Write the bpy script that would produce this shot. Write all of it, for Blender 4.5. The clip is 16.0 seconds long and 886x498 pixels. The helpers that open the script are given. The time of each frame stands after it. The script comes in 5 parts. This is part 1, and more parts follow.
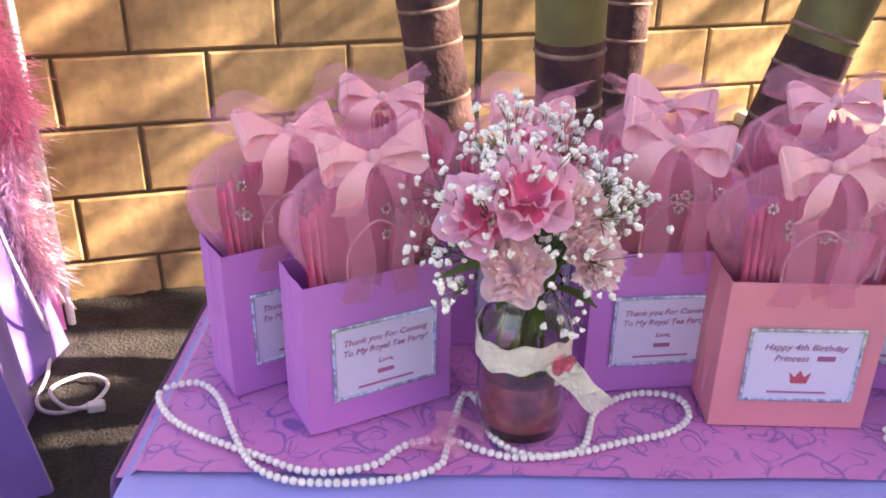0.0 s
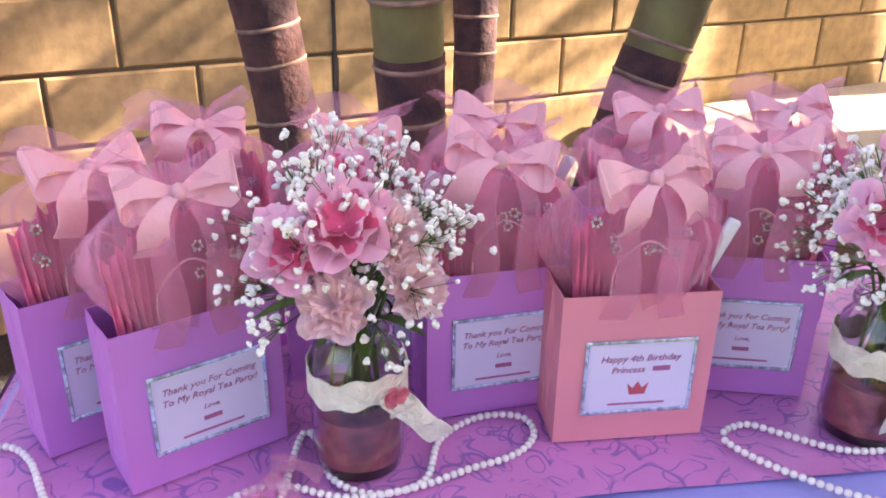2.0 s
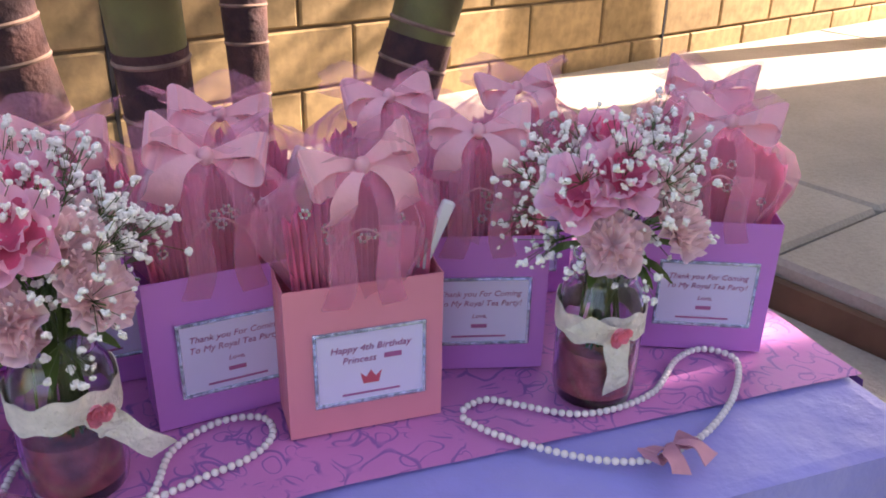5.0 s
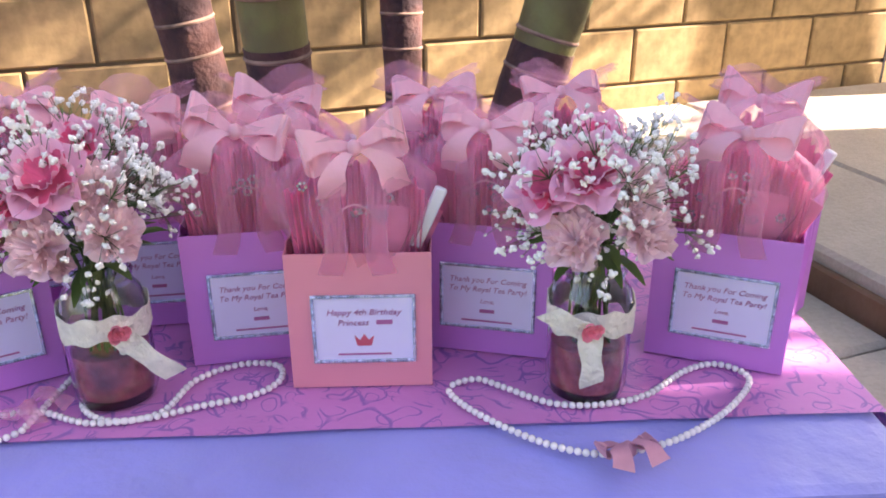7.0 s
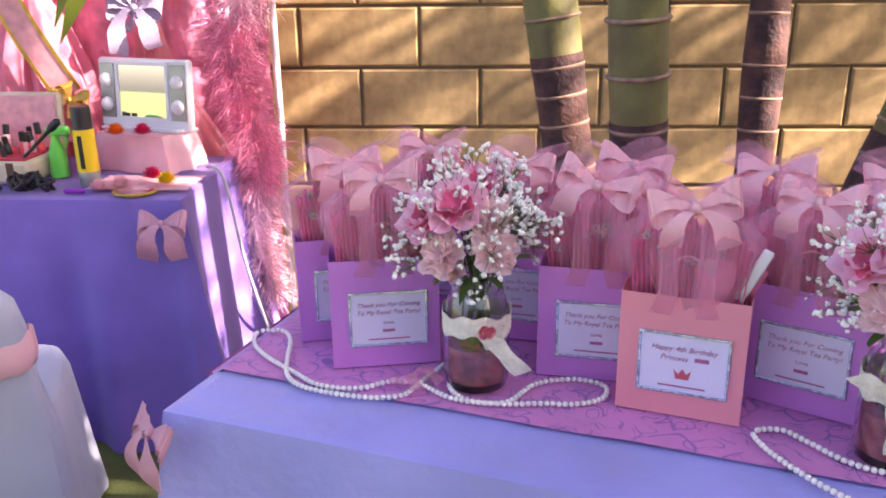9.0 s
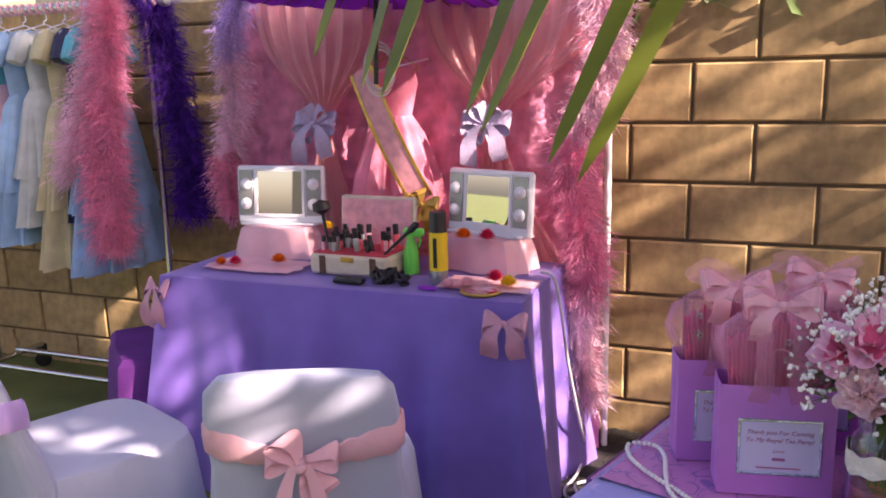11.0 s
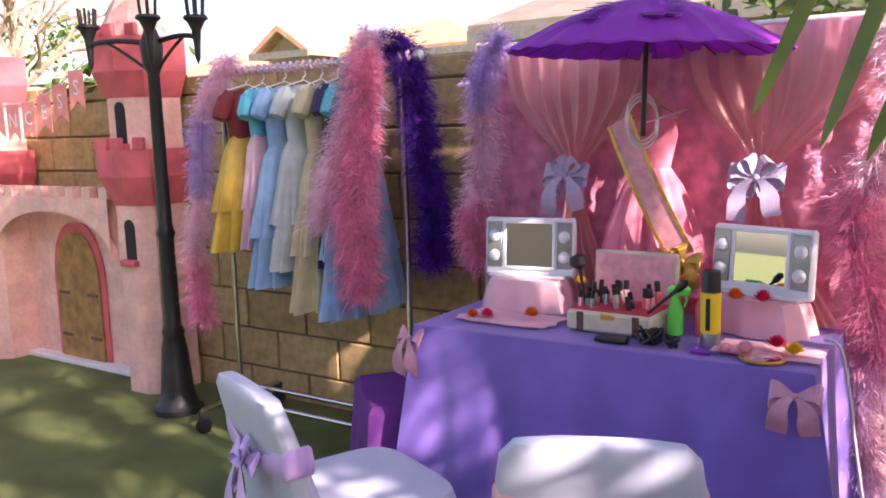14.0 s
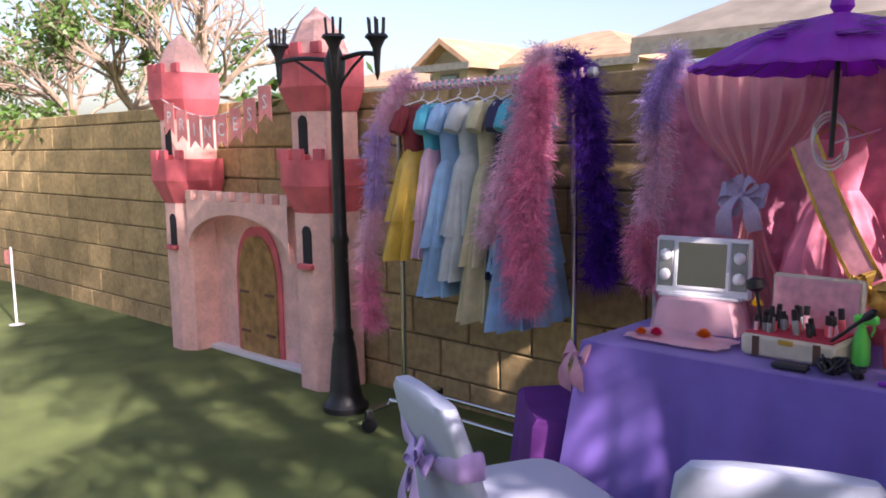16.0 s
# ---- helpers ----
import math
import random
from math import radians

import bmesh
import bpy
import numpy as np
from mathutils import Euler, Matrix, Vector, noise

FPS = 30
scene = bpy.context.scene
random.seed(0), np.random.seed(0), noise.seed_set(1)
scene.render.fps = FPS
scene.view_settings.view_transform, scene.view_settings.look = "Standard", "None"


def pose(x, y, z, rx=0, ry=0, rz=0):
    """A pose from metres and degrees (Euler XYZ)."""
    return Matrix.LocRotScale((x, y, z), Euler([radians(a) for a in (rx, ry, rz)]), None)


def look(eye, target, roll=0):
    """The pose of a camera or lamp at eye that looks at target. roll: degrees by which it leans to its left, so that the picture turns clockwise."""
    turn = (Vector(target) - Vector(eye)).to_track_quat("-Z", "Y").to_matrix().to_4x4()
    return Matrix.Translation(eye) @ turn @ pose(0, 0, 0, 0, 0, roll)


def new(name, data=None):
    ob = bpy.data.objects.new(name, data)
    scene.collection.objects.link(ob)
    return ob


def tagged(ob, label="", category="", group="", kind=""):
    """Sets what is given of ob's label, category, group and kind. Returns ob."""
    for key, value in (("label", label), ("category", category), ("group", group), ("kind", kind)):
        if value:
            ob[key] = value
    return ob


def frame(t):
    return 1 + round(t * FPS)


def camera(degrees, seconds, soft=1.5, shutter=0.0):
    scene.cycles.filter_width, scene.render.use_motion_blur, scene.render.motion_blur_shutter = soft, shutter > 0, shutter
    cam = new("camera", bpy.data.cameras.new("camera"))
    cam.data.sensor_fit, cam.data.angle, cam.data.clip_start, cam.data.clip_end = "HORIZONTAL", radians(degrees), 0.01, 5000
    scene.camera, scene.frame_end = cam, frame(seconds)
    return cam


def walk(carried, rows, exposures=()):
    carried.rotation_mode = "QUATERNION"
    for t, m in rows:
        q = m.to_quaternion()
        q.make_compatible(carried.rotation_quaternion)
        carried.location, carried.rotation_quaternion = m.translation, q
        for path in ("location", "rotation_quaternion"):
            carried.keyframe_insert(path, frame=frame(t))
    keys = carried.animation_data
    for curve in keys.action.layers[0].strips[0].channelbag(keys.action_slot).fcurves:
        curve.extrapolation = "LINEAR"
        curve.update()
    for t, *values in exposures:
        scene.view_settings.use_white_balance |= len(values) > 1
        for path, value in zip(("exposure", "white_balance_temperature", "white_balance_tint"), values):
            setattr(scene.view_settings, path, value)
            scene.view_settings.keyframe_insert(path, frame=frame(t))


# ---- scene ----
cam = camera(55.4, 16.0, soft=1.8)
EXPOSURE = 1.8
PATH = [
    (0, (0.023, 0.3, 1.262), (0.561, 2.029, 0.412), 0.9),
    (0.5, (0.033, 0.32, 1.256), (0.617, 2.025, 0.389), 0.6),
    (1, (0.051, 0.334, 1.257), (0.725, 2.001, 0.382), 0.9),
    (1.5, (0.07, 0.325, 1.258), (0.806, 1.97, 0.389), 1.2),
    (2, (0.093, 0.315, 1.262), (0.881, 1.96, 0.442), 0.8),
    (2.5, (0.109, 0.311, 1.262), (0.995, 1.902, 0.437), 1.4),
    (3, (0.116, 0.312, 1.261), (1.058, 1.869, 0.432), 1.7),
    (3.5, (0.136, 0.306, 1.263), (1.133, 1.826, 0.429), 1.8),
    (4, (0.153, 0.296, 1.266), (1.217, 1.773, 0.437), 1.6),
    (4.5, (0.17, 0.283, 1.263), (1.278, 1.726, 0.431), 1.3),
    (4.7, (0.18, 0.278, 1.262), (1.302, 1.706, 0.425), 1.1),
    (6.8, (0.39, 0.107, 1.259), (1.021, 1.802, 0.407), 0.5),
    (7, (0.386, 0.077, 1.262), (1.013, 1.794, 0.451), -0.2),
    (7.5, (0.347, -0.015, 1.268), (0.915, 1.735, 0.483), -0.9),
    (8, (0.36, -0.071, 1.287), (0.789, 1.726, 0.522), -1.1),
    (8.5, (0.366, -0.108, 1.3), (0.517, 1.761, 0.602), -0.7),
    (9, (0.342, -0.117, 1.296), (0.22, 1.772, 0.649), -0.7),
    (9.5, (0.313, -0.138, 1.307), (-0.06, 1.734, 0.71), -1.2),
    (10, (0.278, -0.163, 1.324), (-0.219, 1.7, 0.795), -1.1),
    (10.2, (0.26, -0.167, 1.329), (-0.299, 1.687, 0.828), -1.1),
    (12.3, (-0.014, -0.278, 1.346), (-0.817, 1.522, 1.01), -1.7),
    (12.5, (-0.039, -0.273, 1.367), (-0.826, 1.533, 1.021), -1.5),
    (13, (-0.076, -0.27, 1.359), (-0.958, 1.498, 1.05), -1.4),
    (13.5, (-0.092, -0.263, 1.352), (-1.073, 1.453, 1.048), -1.2),
    (14, (-0.103, -0.264, 1.358), (-1.202, 1.382, 1.071), -1.7),
    (14.5, (-0.108, -0.276, 1.367), (-1.303, 1.303, 1.085), -1.6),
    (15, (-0.11, -0.292, 1.368), (-1.369, 1.238, 1.099), -1.3),
    (15.5, (-0.113, -0.321, 1.374), (-1.436, 1.155, 1.109), -1.1),
    (16, (-0.12, -0.347, 1.377), (-1.499, 1.08, 1.124), -1.0),
]
walk(cam, [(t, look(eye, target, roll)) for t, eye, target, roll in PATH], exposures=[(0, EXPOSURE + 1.05, 8300, 30), (1.5, EXPOSURE + 1.2, 8000, 30), (4.5, EXPOSURE + 0.5, 7700, 29), (8, EXPOSURE + 1.1, 7500, 26), (9.5, EXPOSURE + 0.7, 7600, 30), (12.3, EXPOSURE - 0.05, 7600, 34), (13.3, EXPOSURE + 0.3, 7400, 32), (14.5, EXPOSURE + 0.1, 6900, 29), (16, EXPOSURE - 0.35, 6500, 26)])

# ---- world and sun ----
SUN_DIR = Vector((-0.80, 0.18, -0.47)).normalized()
world = bpy.data.worlds.new("sky")
scene.world = world
world.use_nodes = True
wn = world.node_tree
sky = wn.nodes.new("ShaderNodeTexSky")
sky.sky_type, sky.sun_disc = "NISHITA", False
sky.sun_elevation = math.asin(-SUN_DIR.z)
sky.sun_rotation = math.atan2(-SUN_DIR.x, -SUN_DIR.y)
sky.air_density, sky.dust_density = 1.0, 2.5
wn.links.new(sky.outputs[0], wn.nodes["Background"].inputs[0])
wn.nodes["Background"].inputs[1].default_value = 0.09
sun = new("sun", bpy.data.lights.new("sun", "SUN"))
sun.data.energy, sun.data.angle, sun.data.color = 4.9, radians(0.6), (1.0, 0.93, 0.82)
sun.matrix_world = look((8, -3, 6), Vector((8, -3, 6)) + SUN_DIR)


# ---- materials ----
def material(name, color, rough=0.7, metal=0.0, var=0.25, scale=8.0, bump=0.1, bump_scale=60.0, fine=0.0, sheen=0.0,
             glass=0.0, see=0.0, trans=0.0, second=None, island=0.0, spec=0.5, coat=0.0):
    m = bpy.data.materials.new(name)
    m.use_nodes = True
    nt = m.node_tree
    N, L = nt.nodes, nt.links
    b = N["Principled BSDF"]
    b.inputs["Roughness"].default_value = rough
    b.inputs["Metallic"].default_value = metal
    b.inputs["Sheen Weight"].default_value = sheen
    b.inputs["Transmission Weight"].default_value = glass
    b.inputs["Specular IOR Level"].default_value = spec
    b.inputs["Coat Weight"].default_value = coat
    tc = N.new("ShaderNodeTexCoord")
    n1 = N.new("ShaderNodeTexNoise")
    n1.inputs["Scale"].default_value, n1.inputs["Detail"].default_value = scale, 5
    L.new(tc.outputs["Object"], n1.inputs["Vector"])
    ramp = N.new("ShaderNodeValToRGB")
    c = Vector(color)
    d = Vector(second) if second else c * (1 - var)
    e = c if second else c * (1 + var * 0.5)
    ramp.color_ramp.elements[0].position, ramp.color_ramp.elements[1].position = 0.35, 0.68
    ramp.color_ramp.elements[0].color = (*d, 1)
    ramp.color_ramp.elements[1].color = (*[min(1, v) for v in e], 1)
    L.new(n1.outputs["Fac"], ramp.inputs[0])
    out = ramp.outputs[0]
    n2 = N.new("ShaderNodeTexNoise")
    n2.inputs["Scale"].default_value, n2.inputs["Detail"].default_value = bump_scale, 6
    L.new(tc.outputs["Object"], n2.inputs["Vector"])
    if fine:
        mx = N.new("ShaderNodeMix")
        mx.data_type, mx.blend_type = "RGBA", "MULTIPLY"
        mx.inputs[0].default_value = fine
        L.new(out, mx.inputs[6])
        r2 = N.new("ShaderNodeValToRGB")
        r2.color_ramp.elements[0].position, r2.color_ramp.elements[1].position = 0.3, 0.6
        L.new(n2.outputs["Fac"], r2.inputs[0])
        L.new(r2.outputs[0], mx.inputs[7])
        out = mx.outputs[2]
    if island:
        src = N.new("ShaderNodeObjectInfo") if island > 0 else N.new("ShaderNodeNewGeometry")
        sock = src.outputs["Random"] if island > 0 else src.outputs["Random Per Island"]
        mr = N.new("ShaderNodeMapRange")
        mr.inputs["To Min"].default_value, mr.inputs["To Max"].default_value = 1 - abs(island), 1 + abs(island)
        L.new(sock, mr.inputs["Value"])
        mx = N.new("ShaderNodeMix")
        mx.data_type, mx.blend_type = "RGBA", "MULTIPLY"
        mx.inputs[0].default_value = 1
        L.new(out, mx.inputs[6])
        L.new(mr.outputs[0], mx.inputs[7])
        out = mx.outputs[2]
    L.new(out, b.inputs["Base Color"])
    if bump:
        bp = N.new("ShaderNodeBump")
        bp.inputs["Strength"].default_value, bp.inputs["Distance"].default_value = bump, 0.01
        L.new(n2.outputs["Fac"], bp.inputs["Height"])
        L.new(bp.outputs[0], b.inputs["Normal"])
    last = b.outputs[0]
    if trans:
        tr = N.new("ShaderNodeBsdfTranslucent")
        L.new(out, tr.inputs[0])
        ms = N.new("ShaderNodeMixShader")
        ms.inputs[0].default_value = trans
        L.new(last, ms.inputs[1])
        L.new(tr.outputs[0], ms.inputs[2])
        last = ms.outputs[0]
    if see:
        tp = N.new("ShaderNodeBsdfTransparent")
        ms = N.new("ShaderNodeMixShader")
        ms.inputs[0].default_value = see
        L.new(last, ms.inputs[1])
        L.new(tp.outputs[0], ms.inputs[2])
        last = ms.outputs[0]
    L.new(last, N["Material Output"].inputs[0])
    return m


BLOCK = material("block", (0.50, 0.35, 0.17), 0.92, var=0.22, scale=5, bump=0.16, bump_scale=24, fine=0.3, island=0.13)
BLOCK_FAR = material("block_far", (0.50, 0.35, 0.17), 0.92, var=0.22, scale=5, bump=0.16, bump_scale=24, fine=0.3, island=-0.13)
MORTAR = material("mortar", (0.20, 0.14, 0.075), 0.95, var=0.3, bump=0.4)
TURF = material("turf", (0.17, 0.22, 0.065), 0.95, var=0.3, scale=3, bump=1.0, bump_scale=260, fine=0.6)
CONCRETE = material("concrete", (0.46, 0.42, 0.35), 0.9, var=0.15, scale=3, bump=0.3, bump_scale=90, fine=0.12)
KERB = material("kerb", (0.17, 0.10, 0.06), 0.9, var=0.3, scale=6, bump=0.3)
SOIL = material("soil", (0.035, 0.033, 0.03), 1.0, var=0.4, scale=14, bump=1.0, bump_scale=120, fine=0.6)
LAVENDER = material("lavender", (0.29, 0.30, 0.76), 0.27, var=0.14, scale=4, bump=1.0, bump_scale=11, sheen=0.5)
PURPLE = material("purple_cloth", (0.19, 0.12, 0.48), 0.62, var=0.15, scale=5, bump=0.15, bump_scale=20, sheen=0.2)
DEEP = material("deep_purple_cloth", (0.13, 0.02, 0.20), 0.8, var=0.2)
BAGP = material("bag_purple", (0.66, 0.24, 0.73), 0.5, var=0.06, scale=6, bump=0.03, bump_scale=30, trans=0.12)
BAGC = material("bag_coral", (0.86, 0.31, 0.40), 0.5, var=0.05, scale=6, bump=0.03, bump_scale=30, trans=0.12)
PAPER = material("label_paper", (0.68, 0.64, 0.88), 0.5, var=0.05, bump=0.0)
INK = material("label_ink", (0.42, 0.12, 0.30), 0.6, var=0.1, bump=0)
CROWN = material("crown_ink", (0.62, 0.10, 0.16), 0.6, bump=0)
GEM = material("rhinestone", (0.58, 0.66, 0.80), 0.15, metal=0.6, var=0.3, scale=300, bump=0, island=-0.4)
SATIN = material("pink_satin", (1.0, 0.60, 0.69), 0.34, var=0.1, scale=14, bump=0.25, bump_scale=45, trans=0.35, sheen=0.3)
TULLE = material("tulle", (1.0, 0.45, 0.66), 0.7, var=0.15, scale=18, bump=0.25, bump_scale=80, see=0.70, trans=0.4)
TISSUE = material("tissue", (0.95, 0.30, 0.52), 0.6, var=0.25, scale=30, bump=0.4, bump_scale=70, trans=0.35)
PEARL = material("pearl", (0.80, 0.76, 0.74), 0.18, var=0.05, bump=0, coat=0.6)
GLASS = material("glass", (0.93, 0.97, 0.97), 0.03, var=0.02, bump=0, glass=1.0)
WATER = material("pink_beads", (0.72, 0.15, 0.18), 0.2, var=0.45, scale=60, bump=0.8, bump_scale=70, glass=0.35)
LACE = material("lace", (0.86, 0.82, 0.72), 0.85, var=0.15, scale=60, bump=0.8, bump_scale=140, see=0.08)
ROSE = material("rose", (0.85, 0.27, 0.36), 0.5, var=0.3, scale=40, bump=0.3)
CARN = material("carnation", (1.0, 0.74, 0.77), 0.6, var=0.15, scale=40, bump=0.3, trans=0.45)
GLAD = material("gladiolus", (0.95, 0.62, 0.80), 0.5, scale=22, second=(0.92, 0.46, 0.62), bump=0.3, trans=0.3)
THROAT = material("gladiolus_throat", (0.86, 0.16, 0.32), 0.5, var=0.3, scale=40, bump=0.2, trans=0.3)
WHITE_F = material("tiny_white_flower", (0.86, 0.87, 0.84), 0.7, var=0.1, bump=0.3, island=-0.12)
STEM = material("stem", (0.07, 0.13, 0.035), 0.6, var=0.35, scale=20)
LEAF = material("leaf", (0.09, 0.17, 0.035), 0.45, var=0.3, scale=10, trans=0.25, island=-0.25)
PALM_LEAF = material("palm_leaf", (0.30, 0.38, 0.06), 0.4, var=0.3, scale=7, trans=0.45, island=-0.3)
BARK = material("palm_bark", (0.105, 0.045, 0.038), 0.85, var=0.4, scale=16, bump=0.6, bump_scale=60, second=(0.035, 0.016, 0.02))
PALM_GREEN = material("palm_green", (0.16, 0.17, 0.05), 0.6, var=0.3, scale=9, bump=0.2, second=(0.10, 0.085, 0.035))
RING = material("palm_ring", (0.26, 0.17, 0.13), 0.9, var=0.4, scale=30)
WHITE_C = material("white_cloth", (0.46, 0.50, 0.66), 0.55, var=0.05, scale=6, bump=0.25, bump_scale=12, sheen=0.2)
PINK_C = material("pink_sash", (0.92, 0.54, 0.62), 0.5, var=0.1, scale=10, bump=0.15, trans=0.2)
LILAC = material("lilac_sash", (0.50, 0.34, 0.74), 0.4, var=0.12, scale=10, bump=0.15, sheen=0.3)
BACK_PINK = material("backdrop_pink", (0.92, 0.33, 0.52), 0.75, var=0.3, scale=14, bump=0.9, bump_scale=26, trans=0.2)
CURTAIN = material("sheer_curtain", (0.95, 0.55, 0.57), 0.7, var=0.12, scale=8, bump=0.1, see=0.25, trans=0.4)
SILVER_BOW = material("silver_lilac_ribbon", (0.46, 0.38, 0.56), 0.5, metal=0.05, var=0.12, scale=120, bump=0.2, bump_scale=200)
DUSK_BOW = material("dusky_pink_ribbon", (0.56, 0.26, 0.36), 0.5, var=0.15, scale=30, bump=0.1)
BOA_PINK = material("boa_pink", (0.95, 0.36, 0.56), 0.8, var=0.2, scale=8, bump=0, trans=0.3, island=-0.25)
BOA_PALE = material("boa_pale", (0.98, 0.64, 0.78), 0.8, var=0.2, scale=5, bump=0, trans=0.35, island=-0.25)
BOA_LILAC = material("boa_lilac", (0.60, 0.44, 0.78), 0.8, var=0.2, scale=5, bump=0, trans=0.3, island=-0.25)
BOA_PURPLE = material("boa_purple", (0.085, 0.012, 0.33), 0.8, var=0.3, scale=8, bump=0, trans=0.2, island=-0.3)
UMB = material("parasol_paper", (0.46, 0.06, 0.68), 0.5, var=0.15, scale=9, bump=0.1, trans=0.5)
CHROME = material("chrome", (0.62, 0.62, 0.63), 0.18, metal=1.0, var=0.05, bump=0)
BLACK = material("black_plastic", (0.015, 0.015, 0.018), 0.4, var=0.3, bump=0.05)
IRON = material("black_iron", (0.018, 0.018, 0.022), 0.45, metal=0.2, var=0.3, scale=14, bump=0.25, bump_scale=50)
WHITE_P = material("white_plastic", (0.72, 0.73, 0.78), 0.3, var=0.04, bump=0)
MIRROR = material("mirror", (0.86, 0.88, 0.88), 0.02, metal=1.0, var=0.01, bump=0)
CREAM = material("cream_case", (0.62, 0.55, 0.42), 0.4, var=0.15, scale=20, bump=0.05)
CASE_RED = material("red_lining", (0.60, 0.05, 0.08), 0.7, var=0.2, scale=20)
BROWN = material("brown_strap", (0.13, 0.06, 0.04), 0.6, var=0.2)
YELLOW = material("yellow_label", (0.85, 0.60, 0.03), 0.35, var=0.05, bump=0)
GREY_M = material("grey_metal", (0.35, 0.36, 0.37), 0.35, metal=0.7, bump=0)
GREEN_P = material("green_plastic", (0.10, 0.72, 0.10), 0.3, var=0.05, bump=0)
CORAL = material("coral_bottle", (0.88, 0.12, 0.14), 0.3, var=0.05, bump=0)
ORANGE_F = material("orange_petals", (0.90, 0.22, 0.02), 0.6, var=0.2, scale=40, trans=0.2)
MAGENTA_F = material("magenta_petals", (0.80, 0.03, 0.14), 0.6, var=0.25, scale=40, trans=0.2)
YELLOW_F = material("yellow_petals", (0.90, 0.62, 0.03), 0.6, var=0.15, scale=40, trans=0.2)
GOLD = material("gold_ribbon", (0.62, 0.38, 0.08), 0.35, metal=0.6, var=0.25, scale=40, bump=0.2)
SASH = material("pink_sash_gold_edge", (0.80, 0.36, 0.42), 0.45, var=0.2, scale=30, bump=0.1)
DRESS = {
    "blue": material("blue_satin", (0.30, 0.52, 0.80), 0.35, var=0.25, scale=9, bump=0.2, trans=0.2),
    "pale": material("pale_organza", (0.62, 0.68, 0.72), 0.5, var=0.2, scale=12, bump=0.2, trans=0.3),
    "pinkish": material("pale_pink_satin", (0.76, 0.50, 0.64), 0.45, var=0.2, scale=9, bump=0.2, trans=0.2),
    "cream": material("cream_satin", (0.60, 0.56, 0.36), 0.45, var=0.25, scale=9, bump=0.2, trans=0.2),
    "yellow": material("yellow_satin", (0.72, 0.50, 0.08), 0.35, var=0.25, scale=9, bump=0.2, trans=0.2),
    "red": material("red_velvet", (0.22, 0.02, 0.03), 0.7, var=0.3, scale=9, bump=0.2),
    "teal": material("teal_satin", (0.06, 0.42, 0.56), 0.4, var=0.2, scale=9, bump=0.2),
    "navy": material("navy_cloth", (0.02, 0.02, 0.07), 0.7, var=0.2),
    "ball": material("rose_tulle_dress", (0.92, 0.30, 0.44), 0.6, var=0.25, scale=9, bump=0.3, trans=0.3),
}
CASTLE = material("castle_pink", (0.82, 0.50, 0.45), 0.85, var=0.18, scale=7, bump=0.35, bump_scale=40, fine=0.12)
CASTLE_RED = material("castle_rose", (0.68, 0.14, 0.17), 0.8, var=0.25, scale=6, bump=0.25, bump_scale=40)
WOODISH = material("castle_door_wood", (0.36, 0.20, 0.07), 0.75, var=0.4, scale=12, bump=0.3, bump_scale=30)
DARK = material("dark_opening", (0.02, 0.02, 0.025), 0.9, bump=0)
ROOF = material("roof_tile", (0.42, 0.26, 0.17), 0.9, var=0.25, scale=2, bump=0.5, bump_scale=8)
ROOF_G = material("grey_roof_tile", (0.19, 0.17, 0.15), 0.9, var=0.25, scale=2, bump=0.5, bump_scale=8)
STUCCO = material("stucco", (0.40, 0.33, 0.25), 0.95, var=0.08, scale=1.5, bump=0.2)
TRIM = material("grey_trim", (0.16, 0.16, 0.15), 0.8)
PANE = material("window_pane", (0.25, 0.32, 0.38), 0.1, var=0.05, bump=0)
TWIG = material("twig", (0.28, 0.21, 0.16), 0.9, var=0.3)
PENNANT = material("pennant_felt", (0.80, 0.28, 0.28), 0.85, var=0.15, scale=20, bump=0.1)
CABLE = material("white_cable", (0.55, 0.55, 0.58), 0.4, bump=0)


